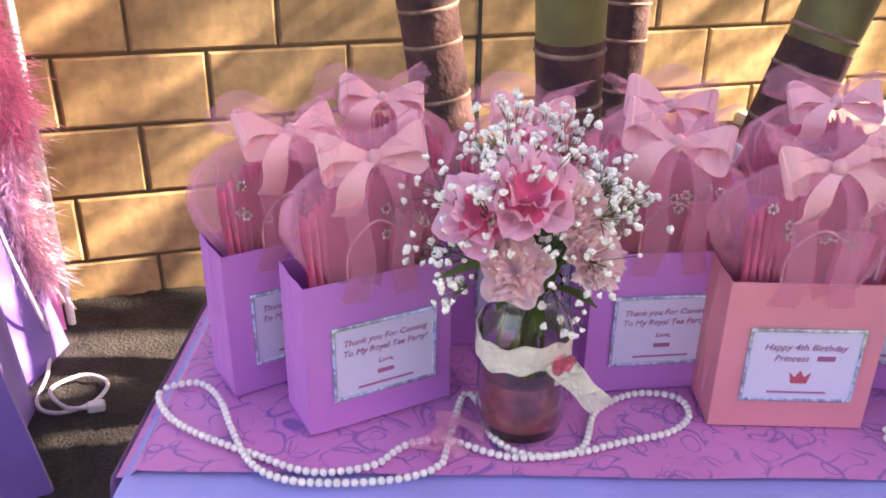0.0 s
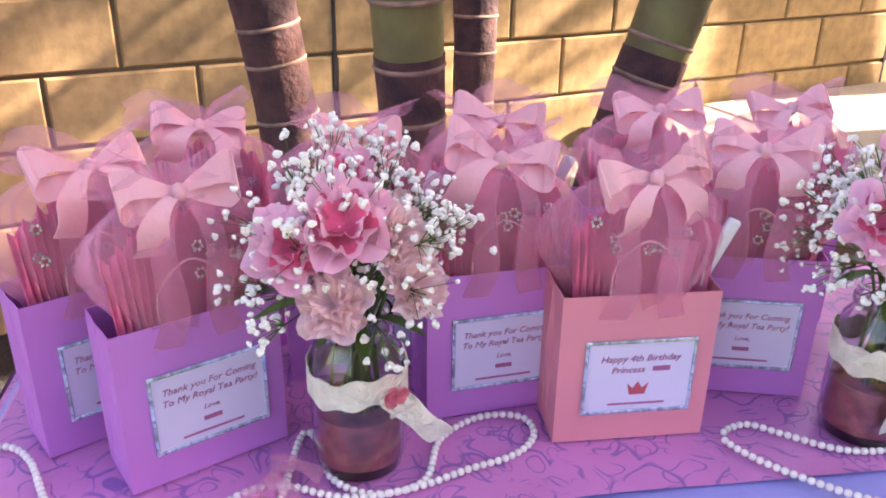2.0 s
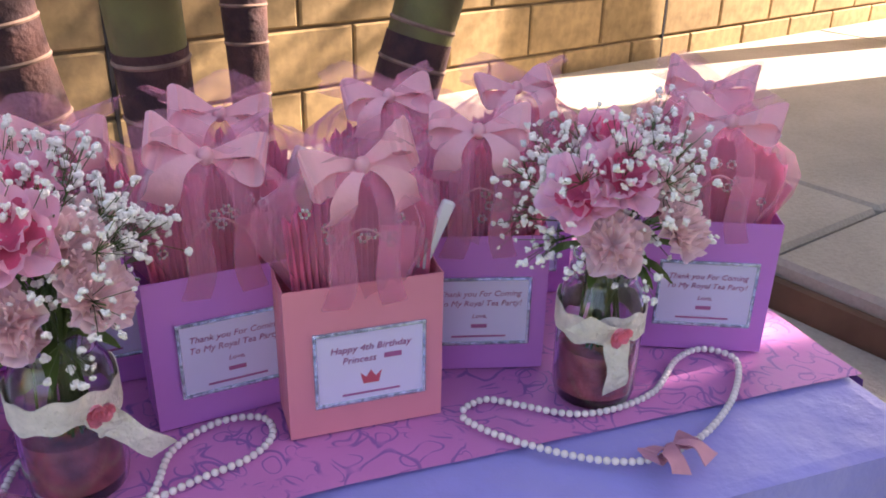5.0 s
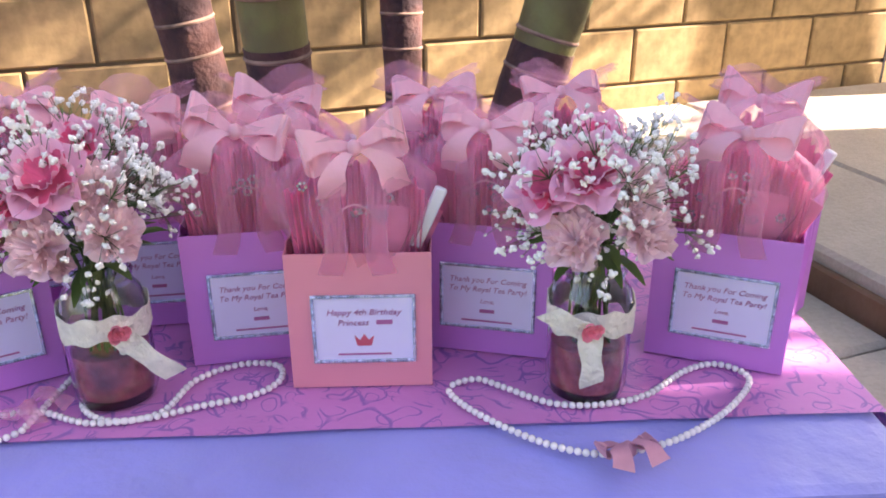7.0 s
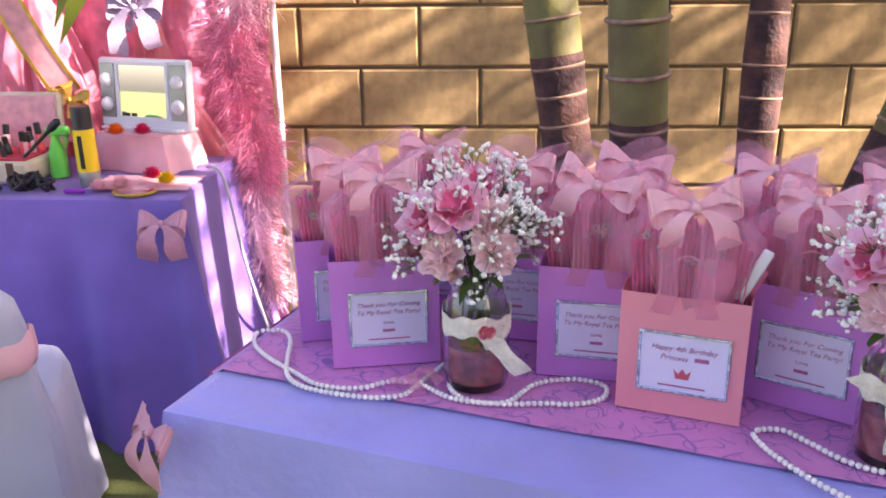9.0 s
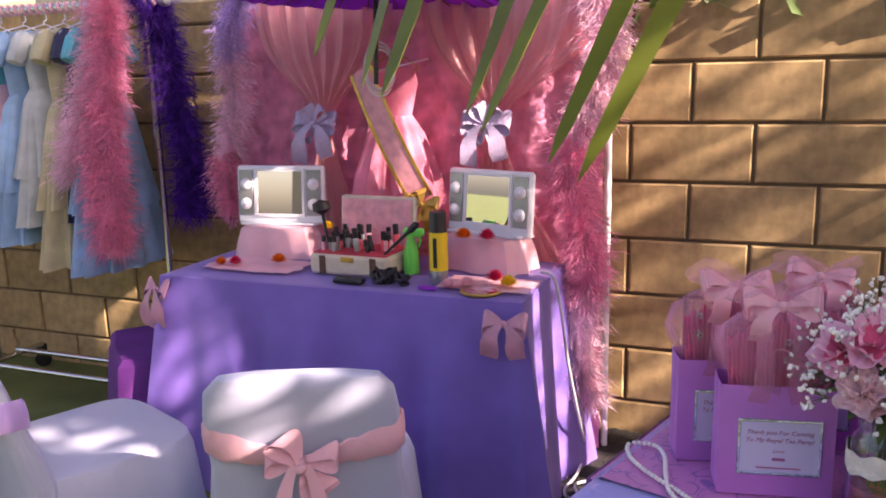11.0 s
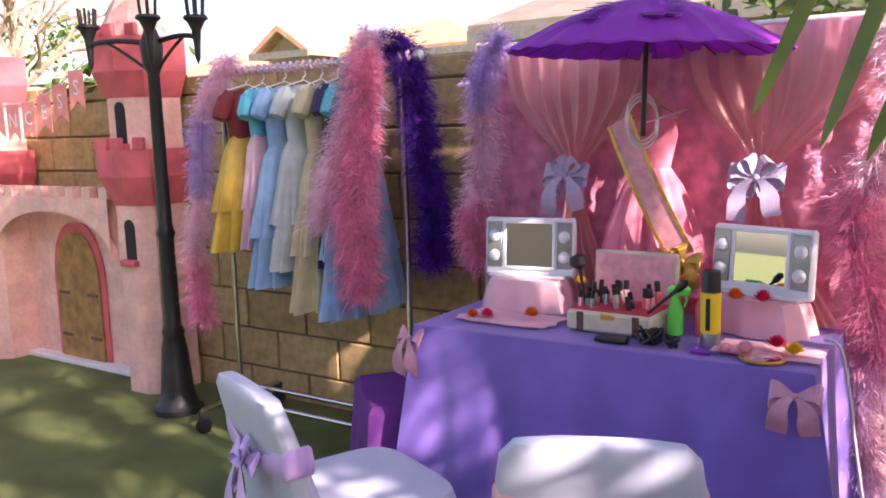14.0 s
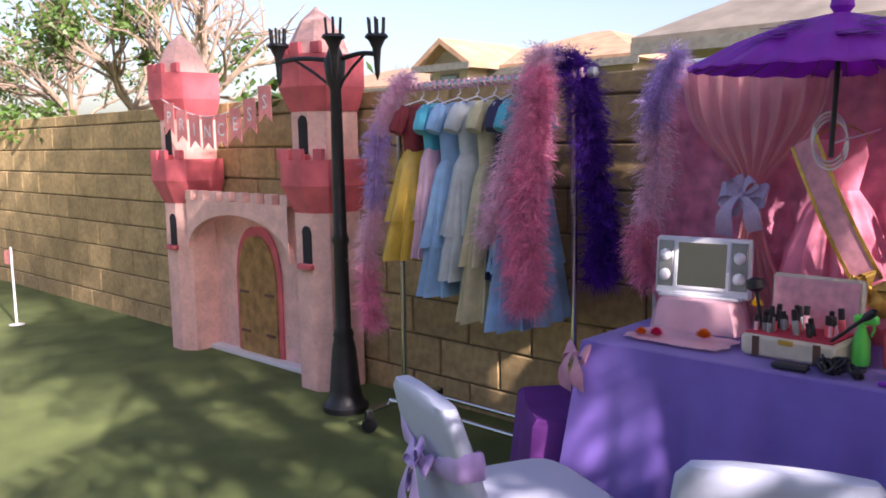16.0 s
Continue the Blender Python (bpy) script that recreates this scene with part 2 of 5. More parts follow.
def runner_material():
    m = material("runner_brocade", (0.62, 0.20, 0.52), 0.42, var=0.1, scale=6, bump=0.1, bump_scale=60, sheen=0.2)
    nt = m.node_tree
    N, L = nt.nodes, nt.links
    b = N["Principled BSDF"]
    base = b.inputs["Base Color"].links[0].from_socket
    tc = N.new("ShaderNodeTexCoord")
    warp = N.new("ShaderNodeTexNoise")
    warp.inputs["Scale"].default_value = 9
    L.new(tc.outputs["Object"], warp.inputs["Vector"])
    add = N.new("ShaderNodeMix")
    add.data_type, add.blend_type = "RGBA", "LINEAR_LIGHT"
    add.inputs[0].default_value = 0.06
    L.new(tc.outputs["Object"], add.inputs[6])
    L.new(warp.outputs["Color"], add.inputs[7])
    masks = []
    for s, off, lo, hi in ((22, 0.0, 0.42, 0.54), (34, 3.7, 0.30, 0.40)):
        mp = N.new("ShaderNodeMapping")
        mp.inputs["Location"].default_value = (off, off * 2, 0)
        L.new(add.outputs[2], mp.inputs[0])
        v = N.new("ShaderNodeTexVoronoi")
        v.voronoi_dimensions = "2D"
        v.inputs["Scale"].default_value = s
        L.new(mp.outputs[0], v.inputs["Vector"])
        r = N.new("ShaderNodeValToRGB")
        e = r.color_ramp.elements
        e[0].position, e[0].color = lo - 0.02, (0, 0, 0, 1)
        e[1].position, e[1].color = lo + 0.01, (1, 1, 1, 1)
        for q, w in ((hi - 0.06, 1), (hi - 0.03, 0)):
            k = e.new(q)
            k.color = (w, w, w, 1)
        L.new(v.outputs["Distance"], r.inputs[0])
        masks.append(r.outputs[0])
    mm = N.new("ShaderNodeMix")
    mm.data_type, mm.blend_type = "RGBA", "LIGHTEN"
    mm.inputs[0].default_value = 1
    L.new(masks[0], mm.inputs[6])
    L.new(masks[1], mm.inputs[7])
    br = N.new("ShaderNodeTexNoise")
    br.inputs["Scale"].default_value = 26
    L.new(tc.outputs["Object"], br.inputs["Vector"])
    cut = N.new("ShaderNodeMapRange")
    cut.inputs["From Min"].default_value, cut.inputs["From Max"].default_value = 0.42, 0.5
    L.new(br.outputs["Fac"], cut.inputs["Value"])
    mu = N.new("ShaderNodeMath")
    mu.operation = "MULTIPLY"
    L.new(mm.outputs[2], mu.inputs[0])
    L.new(cut.outputs[0], mu.inputs[1])
    fin = N.new("ShaderNodeMix")
    fin.data_type = "RGBA"
    L.new(mu.outputs[0], fin.inputs[0])
    L.new(base, fin.inputs[6])
    fin.inputs[7].default_value = (0.27, 0.10, 0.38, 1)
    L.new(fin.outputs[2], b.inputs["Base Color"])
    return m


RUNNER = runner_material()


# ---- mesh helpers ----
class Geo:
    """Collects vertices and faces for one mesh."""

    def __init__(self):
        self.v, self.f = [], []

    def add(self, verts, faces):
        o = len(self.v)
        self.v += [tuple(p) for p in verts]
        self.f += [tuple(i + o for i in f) for f in faces]
        return self

    def box(self, a, b, m=None, bevel=0.0):
        (x0, y0, z0), (x1, y1, z1) = a, b
        e = min(bevel, (x1 - x0) / 3, (y1 - y0) / 3, (z1 - z0) / 3)
        rings = []
        for z, q in ((z0, e), (z0 + e, 0), (z1 - e, 0), (z1, e)) if e else ((z0, 0), (z1, 0)):
            k = e
            loop = [(x0 + k, y0 + q), (x1 - k, y0 + q), (x1 - q, y0 + k), (x1 - q, y1 - k), (x1 - k, y1 - q), (x0 + k, y1 - q), (x0 + q, y1 - k), (x0 + q, y0 + k)] if e else [(x0, y0), (x1, y0), (x1, y1), (x0, y1)]
            rings.append([(x, y, z) for x, y in loop])
        return self.rings(rings, True, True, m)

    def rings(self, rings, closed=True, caps=False, m=None):
        n = len(rings[0])
        verts = [Vector(p) for r in rings for p in r]
        if m:
            verts = [m @ p for p in verts]
        faces = []
        for i in range(len(rings) - 1):
            for j in range(n if closed else n - 1):
                k = (j + 1) % n
                faces.append((i * n + j, i * n + k, (i + 1) * n + k, (i + 1) * n + j))
        if caps:
            faces.append(tuple(range(n - 1, -1, -1)))
            faces.append(tuple((len(rings) - 1) * n + j for j in range(n)))
        return self.add(verts, faces)

    def lathe(self, profile, n=24, m=None, caps=True, wave=None):
        rings = []
        for i, (r, z) in enumerate(profile):
            ring = []
            for j in range(n):
                a = 2 * math.pi * j / n
                q = r * (wave(a, i / max(1, len(profile) - 1)) if wave else 1)
                ring.append((q * math.cos(a), q * math.sin(a), z))
            rings.append(ring)
        return self.rings(rings, True, caps, m)

    def tube(self, pts, rad, n=8, m=None):
        pts = [Vector(p) for p in pts]
        rings = []
        for i, p in enumerate(pts):
            d = (pts[min(i + 1, len(pts) - 1)] - pts[max(i - 1, 0)]).normalized()
            a = d.cross(Vector((0.3, 0.2, 1)) if abs(d.z) < 0.9 else Vector((1, 0.2, 0))).normalized()
            b = d.cross(a)
            r = rad[i] if isinstance(rad, (list, tuple)) else rad
            rings.append([p + a * r * math.cos(2 * math.pi * j / n) + b * r * math.sin(2 * math.pi * j / n) for j in range(n)])
        return self.rings(rings, True, True, m)

    def ribbon(self, pts, sides, thick=0.0012, m=None):
        """A strip along pts; sides gives half its width as a vector at each point."""
        pts, sides = [Vector(p) for p in pts], [Vector(s) for s in sides]
        rings = []
        for i, p in enumerate(pts):
            d = (pts[min(i + 1, len(pts) - 1)] - pts[max(i - 1, 0)]).normalized()
            nrm = d.cross(sides[i]).normalized() * thick * 0.5
            rings.append([p - sides[i] - nrm, p + sides[i] - nrm, p + sides[i] + nrm, p - sides[i] + nrm])
        return self.rings(rings, True, True, m)

    def ball(self, c, r, n=6, k=4, squash=1.0):
        prof = [(r * math.sin(math.pi * (i + 0.02) / (k + 0.04)), -r * squash * math.cos(math.pi * (i + 0.02) / (k + 0.04))) for i in range(k + 1)]
        return self.lathe(prof, n, Matrix.Translation(c), True)

    def mesh(self, name, mat, smooth=True):
        me = bpy.data.meshes.new(name)
        me.from_pydata(self.v, [], self.f)
        me.materials.append(mat)
        me.update()
        if smooth:
            me.shade_smooth()
            try:
                me.set_sharp_from_angle(angle=radians(40))
            except AttributeError:
                pass
        return me


def part(name, geo, mat, parent=None, label="", smooth=True):
    me = geo if isinstance(geo, bpy.types.Mesh) else geo.mesh(name, mat, smooth)
    ob = new(name, me)
    if parent is not None:
        ob.parent = parent
    if label:
        ob["label"] = label
    return ob


def thing(name, m, label, category, group="", kind=""):
    ob = new(name)
    ob.empty_display_size = 0.05
    ob.matrix_world = m
    return tagged(ob, label, category, group, kind)


def text_mesh(words, size, mat, m, align="CENTER", shear=0.25):
    cu = bpy.data.curves.new("lettering", "FONT")
    cu.body, cu.size, cu.align_x, cu.extrude, cu.shear = words, size, align, 0.0002, shear
    cu.resolution_u = 2
    tmp = bpy.data.objects.new("lettering", cu)
    scene.collection.objects.link(tmp)
    dg = bpy.context.evaluated_depsgraph_get()
    me = bpy.data.meshes.new_from_object(tmp.evaluated_get(dg))
    bpy.data.objects.remove(tmp)
    me.transform(m)
    me.materials.clear()
    me.materials.append(mat)
    return me


def smoothstep(a, b, x):
    t = max(0, min(1, (x - a) / (b - a)))
    return t * t * (3 - 2 * t)


def spline(pts, n, closed=False):
    """Points along a Catmull-Rom curve."""
    P = [Vector(p) for p in pts]
    out = []
    cnt = len(P) if closed else len(P) - 1
    for i in range(cnt):
        g = (lambda k: P[k % len(P)]) if closed else (lambda k: P[max(0, min(len(P) - 1, k))])
        a, b, c, d = g(i - 1), g(i), g(i + 1), g(i + 2)
        for j in range(n):
            t = j / n
            out.append(0.5 * ((2 * b) + (c - a) * t + (2 * a - 5 * b + 4 * c - d) * t * t + (3 * b - a - 3 * c + d) * t ** 3))
    if not closed:
        out.append(P[-1])
    return out


def rnd(a, b):
    return random.uniform(a, b)


# ---- ground, slab and garden wall ----
WALL_Y, BLK, CRS = 2.766, 0.406, 0.203
g = Geo()
g.add([(-600, -600, 0), (600, -600, 0), (600, 600, 0), (-600, 600, 0)], [(0, 1, 2, 3)])
tagged(part("ground", g, TURF), "green artificial turf lawn, sunlit and shaded", "lawn", kind="structure")
g = Geo()
for x0, x1 in ((1.84, 2.335), (2.345, 4.6), (4.61, 9.0)):
    for y0, y1 in ((-4, -1.2), (-1.19, 1.195), (1.205, WALL_Y - 0.01)):
        g.box((x0, y0, 0.0), (x1, y1, 0.46), bevel=0.012)
tagged(part("pavement", g, CONCRETE, smooth=False), "pale raised concrete patio slabs with dark joints", "pavement", kind="structure")
g = Geo().box((1.815, -4, 0), (1.838, WALL_Y - 0.01, 0.425), bevel=0.006)
tagged(part("kerb", g, KERB, smooth=False), "brown riser band under the patio edge", "kerb", kind="structure")
g = Geo()
for y0, y1 in ((-4, -1.2), (-1.19, 1.195), (1.205, WALL_Y - 0.01)):
    g.box((1.33, y0, 0.0), (1.812, y1, 0.36), bevel=0.012)
tagged(part("step", g, CONCRETE, smooth=False), "wide grey concrete step below the patio", "step", kind="structure")
g = Geo()
random.seed(4)
nx, ny = 90, 18
for i in range(nx + 1):
    for j in range(ny + 1):
        x, y = -0.45 + 1.77 * i / nx, 1.45 + 1.30 * j / ny
        e = min(1, min(i, nx - i, j * 1.5, 99) / 3)
        g.v.append((x, y, 0.004 + e * (0.02 + 0.025 * noise.noise(Vector((x * 4, y * 4, 0))) + rnd(0, 0.008))))
g.f = [(i * (ny + 1) + j, (i + 1) * (ny + 1) + j, (i + 1) * (ny + 1) + j + 1, i * (ny + 1) + j + 1) for i in range(nx) for j in range(ny)]
tagged(part("planting_bed", g, SOIL), "dark mulch bed along the foot of the wall", "soil", kind="structure")

# unseen wall added so its shadow falls over the patio slabs
east = Geo().box((6.0, -7.0, 0.46), (6.2, 1.45, 3.1), bevel=0.01)
tagged(part("shade_wall_east", east, STUCCO, smooth=False), "plain tan stucco wall, added out of view to shade the patio", "wall", kind="structure")

wall = thing("wall_north", pose(0, WALL_Y, 0), "tan slump-block garden wall with recessed mortar joints", "wall", kind="structure")
part("mortar", Geo().box((-16, 0.012, -0.06), (9, 0.17, 1.655)), MORTAR, wall, smooth=False)

# ---- things on the gift table ----
TABLE = pose(-0.066, 1.001, 0.714, 0, 0, -17.1)


def on_table(u, v, z=0.0, rot=0.0):
    return TABLE @ pose(u, v, z, 0, 0, rot)


def cloth_skirt(x0, x1, y0, y1, drop, amp, folds, seed, flare=0.05, rows=14, n=220):
    """Top and hanging skirt of a tablecloth with folds that deepen downwards."""
    random.seed(seed)
    per = []
    r = 0.03
    edges = [((x0, y0), (x1, y0)), ((x1, y0), (x1, y1)), ((x1, y1), (x0, y1)), ((x0, y1), (x0, y0))]
    tot = 2 * (x1 - x0 + y1 - y0)
    for (a, b), nrm in zip(edges, ((0, -1), (1, 0), (0, 1), (-1, 0))):
        ln = math.dist(a, b)
        k = max(8, int(n * ln / tot))
        for i in range(k):
            t = i / k
            per.append((a[0] + (b[0] - a[0]) * t, a[1] + (b[1] - a[1]) * t, nrm, min(t, 1 - t) * ln, t * ln))
    ph = [rnd(0, 6.28) for _ in range(6)]
    geo = Geo()
    rings = []
    inner = [((p[0] - (x0 + x1) / 2) * 0.97 + (x0 + x1) / 2, (p[1] - (y0 + y1) / 2) * 0.95 + (y0 + y1) / 2, 0.0) for p in per]
    rings.append(inner)
    s = 0
    for i in range(rows + 1):
        t = i / rows
        ring = []
        for k, (x, y, nrm, edge, run) in enumerate(per):
            w = math.sin(run * folds + ph[0]) * 0.6 + math.sin(run * folds * 1.9 + ph[1]) * 0.3 + noise.noise(Vector((x * 6, y * 6, seed))) * 0.8
            corner = math.exp(-(edge / 0.09) ** 2)
            off = (flare * t + amp * t ** 0.8 * w * (1 - 0.3 * corner) + corner * 0.07 * t)
            cx, cy = (1 if x > (x0 + x1) / 2 else -1), (1 if y > (y0 + y1) / 2 else -1)
            ox, oy = nrm[0] * off, nrm[1] * off
            if nrm[0] == 0:
                ox += cx * corner * 0.06 * t
            else:
                oy += cy * corner * 0.06 * t
            ring.append((x + ox, y + oy, -drop * t + (0.0 if i else -0.002)))
        rings.append(ring)
    geo.rings(rings, True, False)
    nper = len(per)
    geo.f.append(tuple(range(nper)))
    return geo


gift_table = thing("gift_table", TABLE, "rectangular folding table draped in pale lavender satin", "table")
part("tabletop", Geo().box((0.0, -0.11, -0.035), (1.21, 0.44, -0.006), bevel=0.01), WHITE_P, gift_table)
for x in (0.08, 1.14):
    for y in (-0.06, 0.37):
        part("leg", Geo().tube([(x, y, -0.714), (x, y, -0.03)], 0.014, 8), GREY_M, gift_table)
cloth = thing("tablecloth", TABLE, "glossy lavender satin tablecloth hanging over the gift table", "tablecloth")
part("cloth", cloth_skirt(-0.012, 1.222, -0.122, 0.45, 0.70, 0.03, 21, 3, 0.03), LAVENDER, cloth)
runner = thing("table_runner", TABLE @ pose(0, 0, 0.004), "orchid pink brocade runner with dark scroll pattern", "table runner")
g = Geo()
ru, rv = 120, 30
for i in range(ru + 1):
    for j in range(rv + 1):
        u, v = -0.02 + 1.252 * i / ru, 0.0 + 0.452 * j / rv
        z = 0.0018 * noise.noise(Vector((u * 9, v * 9, 1))) + 0.0018
        if u < 0:
            z -= 0.01
        g.v.append((u, v + 0.004 * noise.noise(Vector((u * 5, 0, 2))) * (1 - j / rv), z))
g.f = [(i * (rv + 1) + j, (i + 1) * (rv + 1) + j, (i + 1) * (rv + 1) + j + 1, i * (rv + 1) + j + 1) for i in range(ru) for j in range(rv)]
part("cloth", g, RUNNER, runner)
for side, x in (("left", -0.019), ("right", 1.231)):
    g = Geo()
    rings = []
    for i in range(10):
        t = i / 9
        rings.append([(x + (-1 if side == "left" else 1) * (0.006 + 0.05 * t + 0.012 * math.sin(j * 1.1) * t), 0.0 + 0.452 * j / 24, -0.008 - 0.30 * t) for j in range(25)])
    g.rings(rings, False)
    part("hanging_end", g, RUNNER, runner)


def bow_parts(parent, m, size, mat, tails=2, wide=0.34, seed=0, tail_len=1.0):
    """Ribbon bow: two loops, a knot and tails, about 2*size wide."""
    random.seed(seed)
    for sgn in (-1, 1):
        pts, sd = [], []
        tilt = rnd(-0.05, 0.22)
        for i in range(25):
            t = i / 24
            x = sgn * size * (math.sin(math.pi * t) ** 0.8)
            z = size * 0.24 * math.sin(2 * math.pi * t) + size * tilt * math.sin(math.pi * t) ** 2
            pts.append((x, rnd(-0.002, 0.002), z))
            w = size * wide * (0.2 + 0.8 * math.sin(math.pi * t) ** 0.8) * (1 + 0.08 * math.sin(9 * t + seed))
            sd.append((0.12 * w * sgn * math.sin(6 * t), 0.5 * w, w * 0.85))
        part("loop", Geo().ribbon(pts, sd, 0.001, m), mat, parent)
    for k in range(tails):
        sgn = -1 if k % 2 == 0 else 1
        pts, sd = [], []
        ln = size * rnd(1.3, 1.9) * tail_len
        for i in range(14):
            t = i / 13
            pts.append((sgn * size * (0.15 + 0.6 * t ** 0.7 + 0.08 * math.sin(5 * t)), -size * (0.22 + 0.2 * math.sin(3 * t)), -ln * t))
            w = size * wide * (0.35 + 0.6 * min(1, 2 * t))
            sd.append((w * 0.9, -w * 0.35 * math.cos(4 * t + k), w * 0.25 * sgn))
        part("tail", Geo().ribbon(pts, sd, 0.001, m), mat, parent)
    g = Geo()
    g.ball((0, -size * 0.06, 0), size * 0.14, 10, 6, 1.25)
    g.v = [tuple(m @ Vector(p)) for p in g.v]
    part("knot", g, mat, parent)


def bag_shell(w, d, h):
    """Open paper bag with thin walls, folded gussets and a turned rim."""
    geo = Geo()
    for q, hh in ((0.0, h), (0.0012, h)):
        x, y = w / 2 - q, d / 2 - q
        rings = []
        for t in (0.0, 0.02, 0.5, 1.0):
            pinch = 0.012 * (1 - abs(2 * t - 0.9)) if t not in (0, 0.02) else 0
            rings.append([(-x, -y, hh * t), (x, -y, hh * t), (x, -y * 0.5, hh * t), (x - pinch, 0, hh * t), (x, y * 0.5, hh * t), (x, y, hh * t), (-x, y, hh * t), (-x, y * 0.5, hh * t), (-x + pinch, 0, hh * t), (-x, -y * 0.5, hh * t)])
        if q:
            rings = [[(a, b, c + 0.0015) if k == 0 else (a, b, c) for a, b, c in r] for k, r in enumerate(rings)][::-1]
        geo.rings(rings, True, False)
        n = len(geo.v)
        geo.f.append(tuple(range(n - 40, n - 30)) if not q else tuple(range(n - 10, n)))
    geo.f += [(30 + j, 30 + (j + 1) % 10, 40 + (j + 1) % 10, 40 + j) for j in range(10)]
    return geo


BW, BD, BH = 0.160, 0.070, 0.168


def gift_bag(m, mat, color, card, seed):
    random.seed(seed)
    bag = thing("gift_bag", m, f"{color} gift bag with pink tulle, rhinestone-edged card and bow", "gift bag", "favour bags on the table")
    part("paper_bag", bag_shell(BW, BD, BH), mat, bag, smooth=False)
    y = -BD / 2 - 0.0012
    cx, cz, cw, ch = 0.004, 0.076, 0.112, 0.082
    lab = part("card", Geo().box((cx - cw / 2, y, cz - ch / 2), (cx + cw / 2, y + 0.0011, cz + ch / 2)), PAPER, bag, "pale card with printed thanks and a rhinestone border", smooth=False)
    g = Geo()
    nx, nz = 37, 27
    for i in range(nx):
        for zz in (-1, 1):
            g.ball((cx + cw * (i / (nx - 1) - 0.5), y - 0.0006, cz + zz * ch / 2), 0.0025, 5, 3)
    for i in range(1, nz - 1):
        for xx in (-1, 1):
            g.ball((cx + xx * cw / 2, y - 0.0006, cz + ch * (i / (nz - 1) - 0.5)), 0.0025, 5, 3)
    part("rhinestone_border", g, GEM, lab, smooth=False)
    face = pose(cx, y - 0.0006, cz, 90, 0, 0)
    lines = [("Thank you For Coming", 0.0098, 0.0195), ("To My Royal Tea Party!", 0.0098, 0.0075), ("Love,", 0.008, -0.008)] if card == "thanks" else [("Happy 4th Birthday", 0.0105, 0.018), ("Princess", 0.0105, 0.005)]
    for words, size, dz in lines:
        part("lettering", text_mesh(words, size, INK, face @ Matrix.Translation((0 if words != "Princess" else -0.012, dz, 0))), INK, lab, smooth=False)
    bars = [(0.0, -0.0185, 0.018, 0.0045), (0.0, -0.032, 0.062, 0.0022)] if card == "thanks" else [(0.023, 0.0085, 0.018, 0.0055), (0.0, -0.032, 0.06, 0.0022)]
    for bx, bz, bw, bh in bars:
        part("printed_line", Geo().box((cx + bx - bw / 2, y - 0.0006, cz + bz - bh / 2), (cx + bx + bw / 2, y, cz + bz + bh / 2)), INK, lab, smooth=False)
    if card != "thanks":
        g = Geo()
        pts = [(-0.008, -0.017), (0.008, -0.017), (0.011, -0.004), (0.005, -0.010), (0, -0.002), (-0.005, -0.010), (-0.011, -0.004)]
        g.rings([[(cx + a, y - q, cz + b - 0.004) for a, b in pts] for q in (0.0, 0.0007)], True, True)
        part("crown_print", g, CROWN, lab, smooth=False)
    # pleated pink fan of tissue that stands out of the bag
    g = Geo()
    for layer in range(3):
        yy = -0.018 + 0.018 * layer
        cols, rws = 44, 6
        o = len(g.v)
        for i in range(cols + 1):
            s = i / cols * 2 - 1
            top = 0.262 - 0.03 * s * s + 0.006 * math.cos(i * 1.4) + rnd(-0.003, 0.003) - 0.012 * layer
            for j in range(rws + 1):
                t = j / rws
                z = 0.03 + (top - 0.03) * t
                g.v.append((s * (0.058 + 0.016 * t) + 0.004 * layer, yy + 0.0045 * (1 if i % 2 else -1) * (0.4 + t) + 0.01 * t * math.sin(s * 3 + layer), z))
        g.f += [(o + i * (rws + 1) + j, o + (i + 1) * (rws + 1) + j, o + (i + 1) * (rws + 1) + j + 1, o + i * (rws + 1) + j + 1) for i in range(cols) for j in range(rws)]
    part("pleated_tissue", g, TISSUE, bag, "rose pink pleated tissue with silver dots")
    fan = Geo()
    for k in range(9):
        mm = pose(0.026 + 0.002 * k, -0.020 + 0.003 * k, 0.12, 0, 6 + 2.2 * k, 0)
        fan.box((-0.016, -0.0006, 0), (0.016, 0.0006, 0.098 - 0.002 * (k % 3)), mm)
    part("folded_fan", fan, TISSUE, bag, "deep pink folded paper fan", smooth=False)
    g = Geo()
    for _ in range(9):
        c = (rnd(-0.055, 0.055), -0.03 + rnd(-0.003, 0.002), rnd(0.185, 0.245))
        for k in range(7):
            g.ball((c[0] + 0.0042 * math.cos(k), c[1] - 0.001, c[2] + 0.0042 * math.sin(k)), 0.0019, 5, 3)
    tagged(part("silver_dots", g, GEM, bag, smooth=False), kind="stuff")
    if seed % 2 == 0 or card != "thanks":
        mm = pose(0.062, -0.012, 0.165, 0, 24, 0)
        part("bubble_wand", Geo().box((-0.007, -0.004, 0), (0.007, 0.004, 0.075), mm, 0.002), WHITE_P, bag, "white plastic wand tube")
    # tulle wrap: gathered at the neck, frilled above
    ph = rnd(0, 6)
    def tulle(a, t):
        return 1 + 0.06 * math.sin(11 * a + ph + 2 * t) + 0.10 * math.sin(3 * a + 2 * ph + 3 * t) + 0.05 * math.sin(23 * a)
    prof = [(0.036, 0.13), (0.050, 0.165), (0.064, 0.195), (0.070, 0.22), (0.064, 0.245), (0.040, 0.268), (0.012, 0.282), (0.022, 0.289), (0.040, 0.297), (0.050, 0.303)]
    g = Geo()
    rings = []
    N = 64
